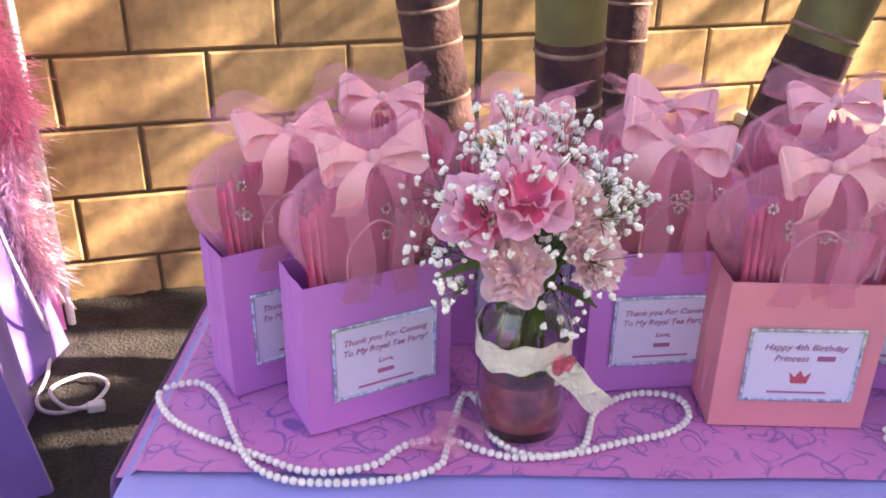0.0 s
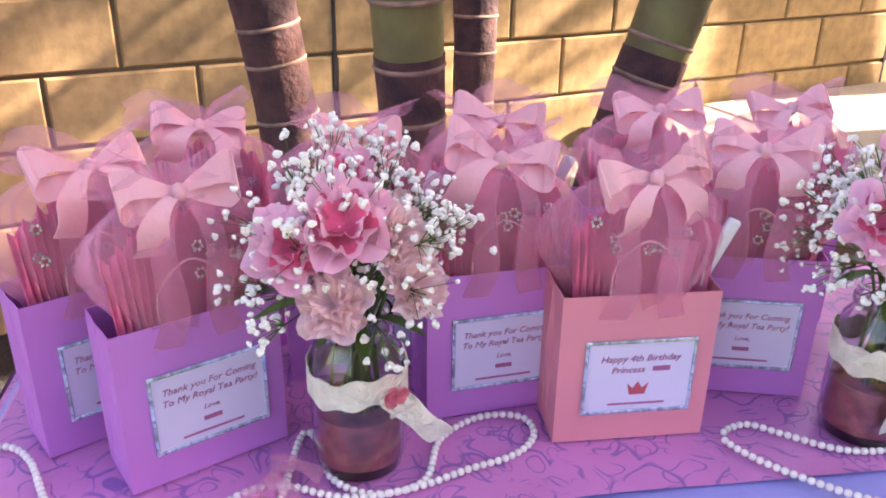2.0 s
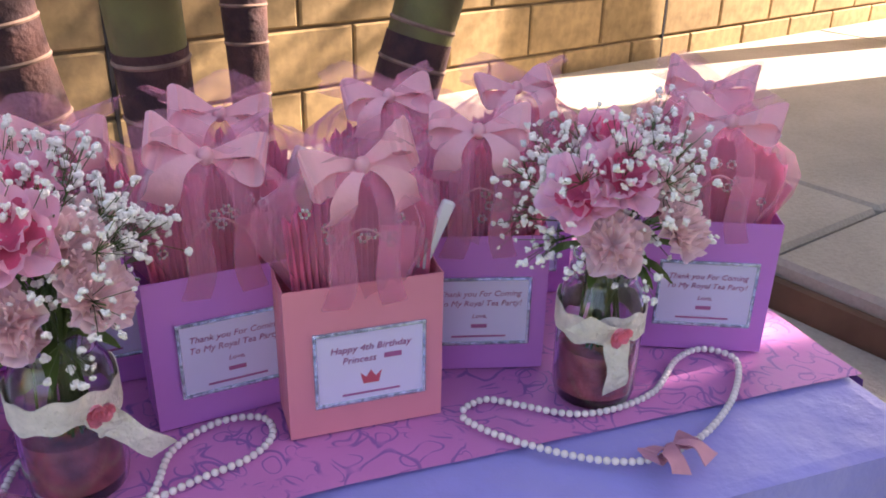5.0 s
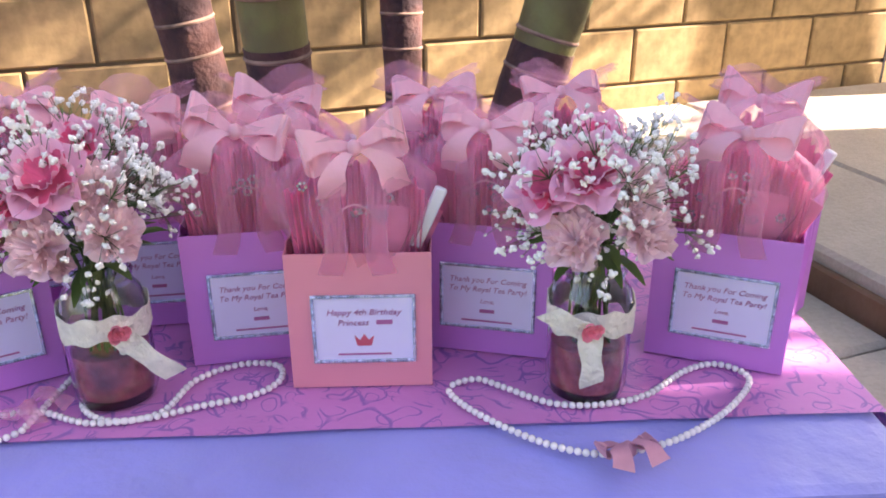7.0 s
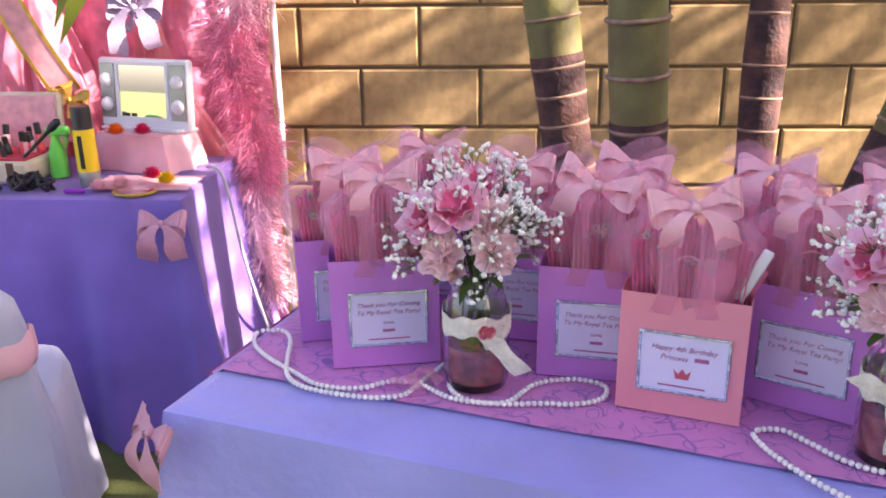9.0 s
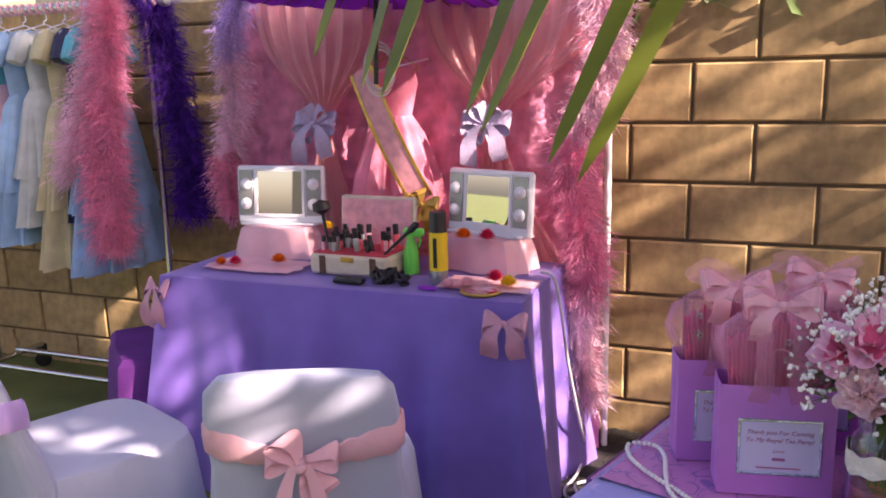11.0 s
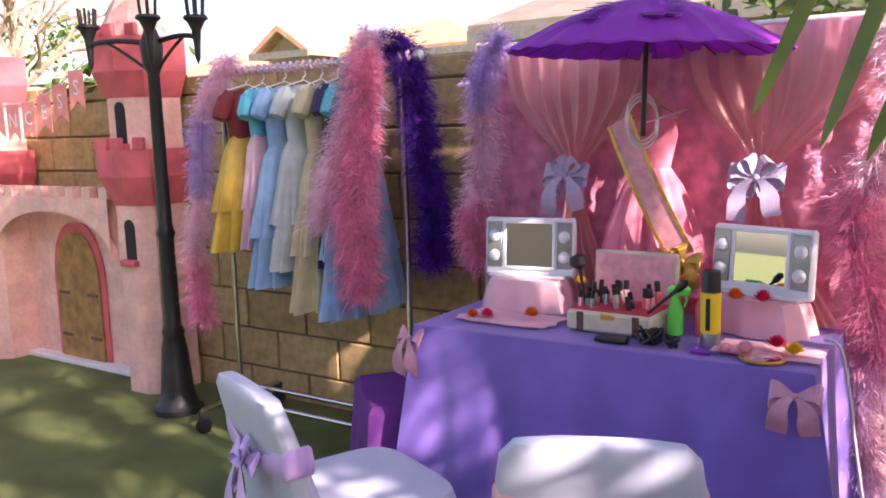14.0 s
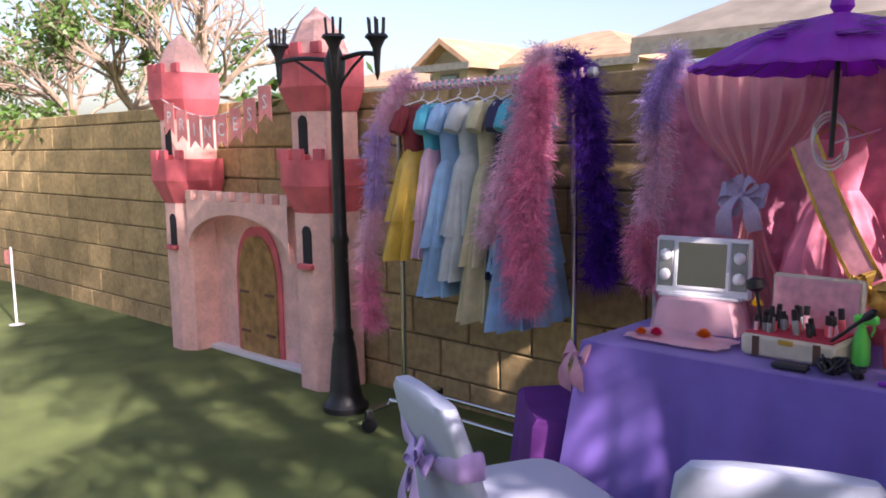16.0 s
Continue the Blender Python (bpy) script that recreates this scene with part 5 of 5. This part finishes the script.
# ---- covered chairs ----
def covered_chair(m, sash_mat, sash_name, seed):
    ch = thing("covered_chair", m, f"folding chair in a white cover tied with a {sash_name} sash", "chair", "covered chairs")
    g = Geo()
    n = 72
    def rect(x0, x1, y0, y1, z, wob, k):
        out = []
        for j in range(n):
            a = 2 * math.pi * j / n
            c, s = math.cos(a), math.sin(a)
            q = 1 / (abs(c) ** 5 + abs(s) ** 5) ** 0.2
            w = 1 + wob * math.sin(9 * a + seed) + wob * 0.6 * math.sin(17 * a + k)
            out.append(((x0 + x1) / 2 + (x1 - x0) / 2 * c * q * w, (y0 + y1) / 2 + (y1 - y0) / 2 * s * q * w, z))
        return out
    g.rings([rect(-0.25, 0.25, -0.05, 0.47, 0.01, 0.035, 0), rect(-0.235, 0.235, -0.04, 0.45, 0.22, 0.02, 0), rect(-0.22, 0.22, -0.03, 0.43, 0.42, 0.008, 0), rect(-0.21, 0.21, -0.02, 0.42, 0.455, 0.0, 0), rect(-0.19, 0.19, 0, 0.40, 0.468, 0, 0)], True, True)
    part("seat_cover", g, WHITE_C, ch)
    g = Geo()
    g.rings([rect(-0.225, 0.225, -0.07, 0.02, 0.03, 0.03, 2), rect(-0.215, 0.215, -0.065, 0.03, 0.45, 0.015, 1), rect(-0.20, 0.20, -0.085, -0.01, 0.58, 0.006, 1), rect(-0.20, 0.20, -0.12, -0.055, 0.73, 0.004, 0),
             rect(-0.192, 0.192, -0.135, -0.075, 0.795, 0, 0), rect(-0.165, 0.165, -0.135, -0.08, 0.828, 0, 0), rect(-0.10, 0.10, -0.128, -0.09, 0.838, 0, 0)], True, True)
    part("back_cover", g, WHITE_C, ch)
    g = Geo()
    r2 = []
    for z, e in ((0.60, 0.003), (0.605, 0.007), (0.635, 0.009), (0.665, 0.007), (0.67, 0.003)):
        r2.append([(x, y, 0.633 + (zz - 0.635) * (0.45 + 0.75 * min(1, abs(x) / 0.17)) + 0.055 * min(1, abs(x) / 0.2) ** 1.3 - 0.02 + 0.004 * math.sin(11 * x / 0.1 + zz * 90)) for i, (x, y, zz) in enumerate(rect(-0.201 - e, 0.201 + e, -0.105 - e - (z - 0.66) * 0.1, -0.025 + e - (z - 0.66) * 0.1, z, 0.006, 1))])
    g.rings(r2, True, False)
    part("sash", g, sash_mat, ch, f"{sash_name} satin sash")
    bow_parts(ch, pose(0, -0.13, 0.622, 0, 0, 0), 0.075, sash_mat, 2, 0.34, seed, 2.1)
    bow_parts(ch, pose(0, -0.14, 0.612, -10, 62 if seed % 2 else -62, 0), 0.085, sash_mat, 0, 0.34, seed + 40)
    return ch


covered_chair(pose(-0.778, 1.31, 0, 0, 0, 23) @ Matrix.Diagonal((1.03, 0.95, 0.885, 1)), PINK_C, "pink", 3)
covered_chair(pose(-1.60, 1.24, 0, 0, 0, -23) @ Matrix.Diagonal((1.03, 0.95, 0.885, 1)), LILAC, "lilac", 4)

# ---- toy castle front ----
CX0, CX1, CY = -5.36, -3.89, 2.45
castle = thing("toy_castle", pose(0, 0, 0), "pink painted wooden castle front with rose turrets", "play castle")


def octa(cx, cy, w, d, z):
    c = w * 0.28
    return [(cx - w / 2, cy + d, z), (cx - w / 2, cy + c * 0.7, z), (cx - w / 2 + c, cy, z), (cx + w / 2 - c, cy, z), (cx + w / 2, cy + c * 0.7, z), (cx + w / 2, cy + d, z)]


for cx in (CX0, CX1):
    tw = part("tower", Geo().rings([octa(cx, CY, 0.31, 0.28, 0.0), octa(cx, CY, 0.31, 0.28, 1.60)], True, True), CASTLE, castle, smooth=False)
    part("lower_turret", Geo().rings([octa(cx, CY - 0.002, 0.32, 0.285, 1.00), octa(cx, CY - 0.07, 0.43, 0.36, 1.15), octa(cx, CY - 0.07, 0.43, 0.36, 1.29)], True, True), CASTLE_RED, tw, smooth=False)
    part("upper_turret", Geo().rings([octa(cx, CY - 0.002, 0.32, 0.285, 1.55), octa(cx, CY - 0.06, 0.42, 0.35, 1.68), octa(cx, CY - 0.06, 0.42, 0.35, 1.85)], True, True), CASTLE_RED, tw, smooth=False)
    for zz, yy, w in ((1.29, CY - 0.07, 0.43), (1.85, CY - 0.06, 0.42)):
        for k in range(4):
            x = cx - w / 2 + 0.05 + k * (w - 0.1) / 3
            edge = 0.05 if k in (0, 3) else 0.0
            part("merlon", Geo().box((x - 0.038, yy + edge + 0.002, zz - 0.002), (x + 0.038, yy + edge + 0.03, zz + 0.06), bevel=0.004), CASTLE_RED, tw, smooth=False)
    part("spire", Geo().lathe([(0.18, 1.84), (0.15, 1.93), (0.09, 2.04), (0.0005, 2.12)], 8, pose(cx, CY + 0.14, 0)), CASTLE, tw, smooth=False)
    for z in (1.32, 0.72):
        w = part("arrow_window", Geo().box((cx - 0.01, CY - 0.004, z), (cx + 0.07, CY + 0.006, z + 0.17), bevel=0.002), DARK, tw, smooth=False)
        part("window_arch", Geo().lathe([(0.04, -0.004), (0.04, 0.006)], 16, pose(cx + 0.03, CY + 0.001, z + 0.17, 90, 0, 0)), DARK, w)
        part("sill", Geo().box((cx - 0.03, CY - 0.035, z - 0.03), (cx + 0.09, CY, z), bevel=0.004), CASTLE_RED, w, smooth=False)
# front wall with an arch
xa, xb = CX0 + 0.155, CX1 - 0.155
g = Geo()
n = 24
mid, half = (xa + xb) / 2, (xb - xa) / 2 - 0.02
arch = [(mid - half * math.cos(math.pi * i / n), 0.70 + 0.25 * math.sin(math.pi * i / n)) for i in range(n + 1)]
for y in (CY + 0.02, CY + 0.07):
    o = len(g.v)
    for x, z in arch:
        g.v += [(x, y, z), (x, y, 1.03)]
    g.f += [(o + 2 * i, o + 2 * i + 2, o + 2 * i + 3, o + 2 * i + 1) for i in range(n)]
o = 2 * (n + 1)
g.f += [(2 * i, o + 2 * i, o + 2 * i + 2, 2 * i + 2) for i in range(n)] + [(2 * i + 1, 2 * i + 3, o + 2 * i + 3, o + 2 * i + 1) for i in range(n)]
part("arch_wall", g, CASTLE, castle, smooth=False)
for k in range(8):
    x = xa + 0.05 + k * (xb - xa - 0.1) / 7
    part("merlon", Geo().box((x - 0.038, CY + 0.018, 1.025), (x + 0.038, CY + 0.07, 1.09), bevel=0.004), CASTLE, castle, smooth=False)
part("recess_panel", Geo().box((xa, CY + 0.24, 0.02), (xb, CY + 0.27, 0.96)), CASTLE, castle, smooth=False)
part("threshold", Geo().box((xa, CY + 0.16, 0.0), (xb, CY + 0.24, 0.03), bevel=0.004), WHITE_P, castle, smooth=False)


def pointed(cx, w, z0, spring, top):
    L = [(cx - w / 2, z0), (cx + w / 2, z0)]
    k = 8
    for i in range(k + 1):
        t = i / k
        L.append((cx + w / 2 * math.cos(t * math.pi / 2) ** 0.8, spring + (top - spring) * math.sin(t * math.pi / 2)))
    for i in range(k - 1, -1, -1):
        t = i / k
        L.append((cx - w / 2 * math.cos(t * math.pi / 2) ** 0.8, spring + (top - spring) * math.sin(t * math.pi / 2)))
    return L


dx = (xa + xb) / 2 - 0.07
fr = pointed(dx, 0.50, 0.03, 0.5, 0.86)
part("door_surround", Geo().rings([[(x, CY + 0.225, z) for x, z in fr], [(x, CY + 0.238, z) for x, z in fr]], True, True), CASTLE_RED, castle, smooth=False)
fr = pointed(dx, 0.42, 0.03, 0.48, 0.80)
door = part("door", Geo().rings([[(x, CY + 0.212, z) for x, z in fr], [(x, CY + 0.226, z) for x, z in fr]], True, True), WOODISH, castle, "brown wood-grained door", smooth=False)
for z in (0.16, 0.42):
    for s in (-1, 1):
        part("hinge", Geo().box((dx + s * 0.14 - 0.05, CY + 0.206, z), (dx + s * 0.14 + 0.05, CY + 0.213, z + 0.018)), BROWN, door, smooth=False)

# pennant banner
ban = thing("pennant_banner", pose(0, 0, 0), "rose felt pennant banner lettered in white, strung between the turrets", "banner")
A, Bp = Vector((CX0 + 0.10, CY - 0.07, 1.68)), Vector((CX1 - 0.12, CY - 0.07, 1.74))
def cat(t):
    return A.lerp(Bp, t) - Vector((0, 0, 0.16 * math.sin(math.pi * t)))
part("string", Geo().tube([cat(i / 20) for i in range(21)], 0.004, 5), WHITE_P, ban)
for k, letter in enumerate("PRINCESS"):
    c = cat((k + 0.6) / 8.2)
    sh = [(-0.062, 0.0), (0.062, 0.0), (0.062, -0.20), (0.0, -0.155), (-0.062, -0.20)]
    p = part("pennant", Geo().rings([[(c.x + a, c.y - 0.004, c.z + b) for a, b in sh], [(c.x + a, c.y, c.z + b) for a, b in sh]], True, True), PENNANT, ban, smooth=False)
    part("letter", text_mesh(letter, 0.11, WHITE_P, pose(c.x, c.y - 0.006, c.z - 0.125, 90, 0, 0), shear=0.0), WHITE_P, p, smooth=False)

# lamp post
lamp = thing("lamp_post", pose(-3.46, 2.36, 0) @ Matrix.Diagonal((1, 1, 0.955, 1)), "black cast-iron style garden lamp post with three lantern heads", "lamp post")
part("column", Geo().lathe([(0.12, 0), (0.12, 0.03), (0.095, 0.05), (0.08, 0.12), (0.062, 0.34), (0.05, 0.40), (0.055, 0.42), (0.04, 0.46), (0.036, 0.9), (0.045, 0.93), (0.034, 0.97), (0.028, 1.72), (0.045, 1.76), (0.055, 1.86), (0.03, 1.93), (0.018, 1.95), (0.026, 1.975), (0.0005, 2.01)], 20), IRON, lamp)
for a, arm in ((12, 0.26), (192, 0.37), (320, 0.16)):
    R = pose(0, 0, 0, 0, 0, a)
    part("arm", Geo().tube(spline([(0.03, 0, 1.87), (arm * 0.5, 0, 1.89), (arm * 0.8, 0, 1.89), (arm, 0, 1.88)], 6), 0.013, 8, R), IRON, lamp)
    part("scroll", Geo().tube(spline([(0.03, 0, 1.74), (arm * 0.4, 0, 1.82), (arm * 0.7, 0, 1.885)], 6), 0.008, 6, R), IRON, lamp)
    hd = part("lantern_cup", Geo().lathe([(0.0005, 1.70), (0.012, 1.73), (0.016, 1.80), (0.022, 1.86), (0.04, 1.90), (0.058, 1.915), (0.05, 1.93)], 16, R @ pose(arm, 0, 0.05)), IRON, lamp)
    for q in range(6):
        b2 = q * math.pi / 3
        part("lantern_bar", Geo().tube([(0.036 * math.cos(b2), 0.036 * math.sin(b2), 1.925), (0.042 * math.cos(b2), 0.042 * math.sin(b2), 2.01)], 0.007, 5, R @ pose(arm, 0, 0.05)), IRON, hd)

# putting flag
flag = thing("putting_flag", pose(-7.074, 2.006, 0), "small pink putting green flag on a white stick", "flag")
part("stick", Geo().tube([(0, 0, 0), (0, 0, 0.62)], 0.009, 8), WHITE_P, flag)
part("cup_rim", Geo().lathe([(0.05, 0.0), (0.06, 0.006), (0.05, 0.010)], 18), WHITE_P, flag)
part("pennant", Geo().ribbon([(0, 0, 0.54), (-0.06, 0.01, 0.54), (-0.12, -0.01, 0.53)], [(0, 0, 0.07), (0, 0, 0.06), (0, 0, 0.05)], 0.003), PENNANT, flag)

# ---- neighbours' houses ----
def house(m, w, d, eave, ridge, wall_mat, roof_mat, label, windows, gable=True):
    h = thing("house", m, label, "house", "houses beyond the wall")
    part("outer_wall", Geo().box((0, 0, 0), (w, d, eave)), wall_mat, h, smooth=False)
    o = 0.5
    if gable:
        pts = [(-o, eave - 0.1), (w / 2, ridge), (w + o, eave - 0.1), (w + o, eave - 0.28), (w / 2, ridge - 0.2), (-o, eave - 0.28)]
        part("roof", Geo().rings([[(x, -o, z) for x, z in pts], [(x, d + o, z) for x, z in pts]], True, True), roof_mat, h, smooth=False)
        part("gable", Geo().rings([[(0, 0.01, eave), (w, 0.01, eave), (w / 2, 0.01, ridge - 0.15)], [(0, d, eave), (w, d, eave), (w / 2, d, ridge - 0.15)]], True, True), wall_mat, h, smooth=False)
    else:
        lo, k = [(-o, -o), (w + o, -o), (w + o, d + o), (-o, d + o)], min(w, d) * 0.45
        hi = [(k, d / 2 - 0.02), (w - k, d / 2 - 0.02), (w - k, d / 2 + 0.02), (k, d / 2 + 0.02)]
        part("roof", Geo().rings([[(x, y, eave - 0.15) for x, y in lo], [(x, y, eave) for x, y in lo], [(x, y, ridge) for x, y in hi]], True, True), roof_mat, h, smooth=False)
    part("fascia", Geo().box((-o, -o - 0.03, eave - 0.32), (w + o, -o + 0.03, eave - 0.1)), TRIM, h, smooth=False)
    for x, z, ww, hh in windows:
        f = part("window", Geo().box((x, -0.06, z), (x + ww, 0.02, z + hh)), TRIM, h, smooth=False)
        part("pane", Geo().box((x + 0.08, -0.075, z + 0.08), (x + ww - 0.08, -0.055, z + hh - 0.08)), PANE, f, smooth=False)


house(pose(-21.2, 22, 0), 7.45, 8, 3.85, 5.2, STUCCO, ROOF, "tan stucco house with hipped brown tile roof", [(1.4, 2.3, 1.1, 1.1), (4.5, 2.3, 1.1, 1.1)], False)
house(pose(-20.6, 20.5, 0), 1.6, 3, 4.0, 4.75, STUCCO, ROOF, "tan stucco gabled wing with tile roof", [(0.4, 2.7, 0.8, 0.9)])
house(pose(-36.5, 26, 0), 12, 8, 3.9, 5.1, STUCCO, ROOF, "far tan house with low tile roof", [(2, 2.5, 1.2, 1.0)], False)
house(pose(-8.1, 14, 0), 9, 9, 3.2, 5.6, STUCCO, ROOF_G, "near tan house with grey-brown tile roof", [(1.5, 1.6, 1.2, 1.2), (5.0, 1.6, 1.2, 1.2)], False)
house(pose(-3.5, -13, 0), 16, 8, 3.0, 4.8, STUCCO, ROOF, "tan house behind the garden", [(2, 0.9, 1.8, 1.3)], False)


# ---- trees beyond the wall ----
def tree(base, height, spread, leaves, seed, label, thick=0.09):
    random.seed(seed)
    t = thing("tree", pose(*base), label, "tree", "trees beyond the wall")
    part("trunk", Geo().tube([(0.1 * math.sin(i), 0.08 * math.cos(i), height * 0.45 * i / 5) for i in range(6)], [thick * (1 - 0.1 * i) for i in range(6)], 10), TWIG, t)
    g, lf = Geo(), Geo()
    tips = []
    def grow(p, d, ln, r, depth):
        q = p + d * ln
        g.tube([p, p.lerp(q, 0.5) + Vector((rnd(-1, 1), rnd(-1, 1), rnd(-1, 1))) * ln * 0.08, q], [r, r * 0.85, r * 0.65], 5)
        if depth == 0:
            tips.append((p, q))
            return
        for _ in range(3 if depth > 1 else 4):
            e = (d + Vector((rnd(-1, 1), rnd(-1, 1), rnd(-0.5, 0.8))) * 0.85).normalized()
            grow(p.lerp(q, rnd(0.55, 1)), e, ln * rnd(0.6, 0.82), r * 0.6, depth - 1)
    for _ in range(6):
        grow(Vector((0, 0, height * 0.42)), Vector((rnd(-1, 1), rnd(-1, 1), rnd(0.3, 1.2))).normalized(), height * 0.24 * spread, thick * 0.5, 3)
    for p, q in tips:
        for _ in range(int(leaves)):
            c = p.lerp(q, random.random()) + Vector((rnd(-1, 1), rnd(-1, 1), rnd(-1, 1))) * 0.12
            a = Vector((rnd(-1, 1), rnd(-1, 1), rnd(-1, 1))).normalized() * 0.07
            b2 = a.cross(Vector((rnd(-1, 1), rnd(-1, 1), rnd(-1, 1)))).normalized() * 0.03
            lf.add([c - a, c + b2, c + a, c - b2], [(0, 1, 2, 3)])
    part("branchwork", g, TWIG, t)
    if lf.v:
        tagged(part("crown", lf, LEAF, t), kind="stuff")


tree((-16.5, 6.5, 0), 4.6, 1.0, 5, 1, "thin tree with sparse green leaves")
tree((-13.0, 6.0, 0), 4.6, 1.0, 9, 2, "small tree with light green foliage")
tree((-10.3, 5.4, 0), 4.2, 1.0, 0.0, 3, "bare twiggy tree above the wall")
tree((-21, 8.5, 0), 4.4, 1.1, 8, 4, "garden tree with green foliage")
g = Geo()
random.seed(12)
for x0, x1, dens, hang in ((-15.5, -8.2, 700, 0.22), (-5.0, -3.9, 80, 0.1), (-1.1, 1.4, 420, 0.16)):
    for _ in range(dens):
        c = Vector((rnd(x0, x1), rnd(WALL_Y - 0.03, WALL_Y + 0.3), 1.68 + rnd(-0.02, 0.14)))
        if random.random() < 0.18:
            c.y, c.z = WALL_Y - 0.03, 1.66 - rnd(0, hang)
        a = Vector((rnd(-1, 1), rnd(-1, 1), rnd(-1, 1))).normalized() * 0.045
        b2 = a.cross(Vector((rnd(-1, 1), rnd(-1, 1), rnd(-1, 1)))).normalized() * 0.026
        g.add([c - a, c + b2, c + a, c - b2], [(0, 1, 2, 3)])
vine = tagged(part("creeper", g, LEAF), "green creeper leaves over the top of the wall", "creeper", kind="stuff")

# ---- wall blocks, nearest ones as single pieces ----
def block_mesh(w, h, name, mat, seed):
    random.seed(seed)
    e = 0.006
    rings = []
    for y, q in ((0.03, 0), (0.006, 0), (0.0, e)):
        rings.append([(q - w / 2 + rnd(-0.001, 0.001), y, q), (w / 2 - q, y, q + rnd(-0.001, 0.001)), (w / 2 - q + rnd(-0.001, 0.001), y, h - q), (q - w / 2, y, h - q)])
    geo = Geo().rings(rings, True, False)
    geo.f.append((8, 9, 10, 11))
    return geo if mat is None else geo.mesh(name, mat, False)


W, Hh = BLK - 0.011, CRS - 0.011
kinds = [block_mesh(W, Hh, "block", BLOCK, k) for k in range(6)]
caps = [block_mesh(W, 0.088, "cap_block", BLOCK, 20 + k) for k in range(3)]
far = Geo()
random.seed(2)
for c in range(-5, 4):
    for k in range(-40, 22):
        x = -0.118 + BLK * (k + 0.5 + (0.5 if c % 2 else 0.0))
        z = 0.954 + CRS * (c - 1) + 0.0055
        y = rnd(-0.002, 0.002)
        if -4.6 < x < 4.4:
            ob = part("block", random.choice(kinds), BLOCK, wall)
            ob.location = (x, y, z)
        elif -16 < x < 9:
            gb = block_mesh(W, Hh, "", None, k)
            far.add([(a + x, b + y, d + z) for a, b, d in gb.v], gb.f)
for k in range(-40, 22):
    x = -0.118 + BLK * (k + 0.25)
    if -4.6 < x < 4.4:
        ob = part("cap_block", random.choice(caps), BLOCK, wall)
        ob.location = (x, -0.004, 1.569)
    elif -16 < x < 9:
        gb = block_mesh(W, 0.088, "", None, k)
        far.add([(a + x, b, d + 1.569) for a, b, d in gb.v], gb.f)
tagged(part("far_blocks", far, BLOCK_FAR, wall, smooth=False), kind="stuff")
for x in (0.897, 3.333):
    part("control_joint", Geo().box((x - 0.006, -0.001, 0), (x + 0.006, 0.02, 1.64)), DARK, wall, smooth=False)
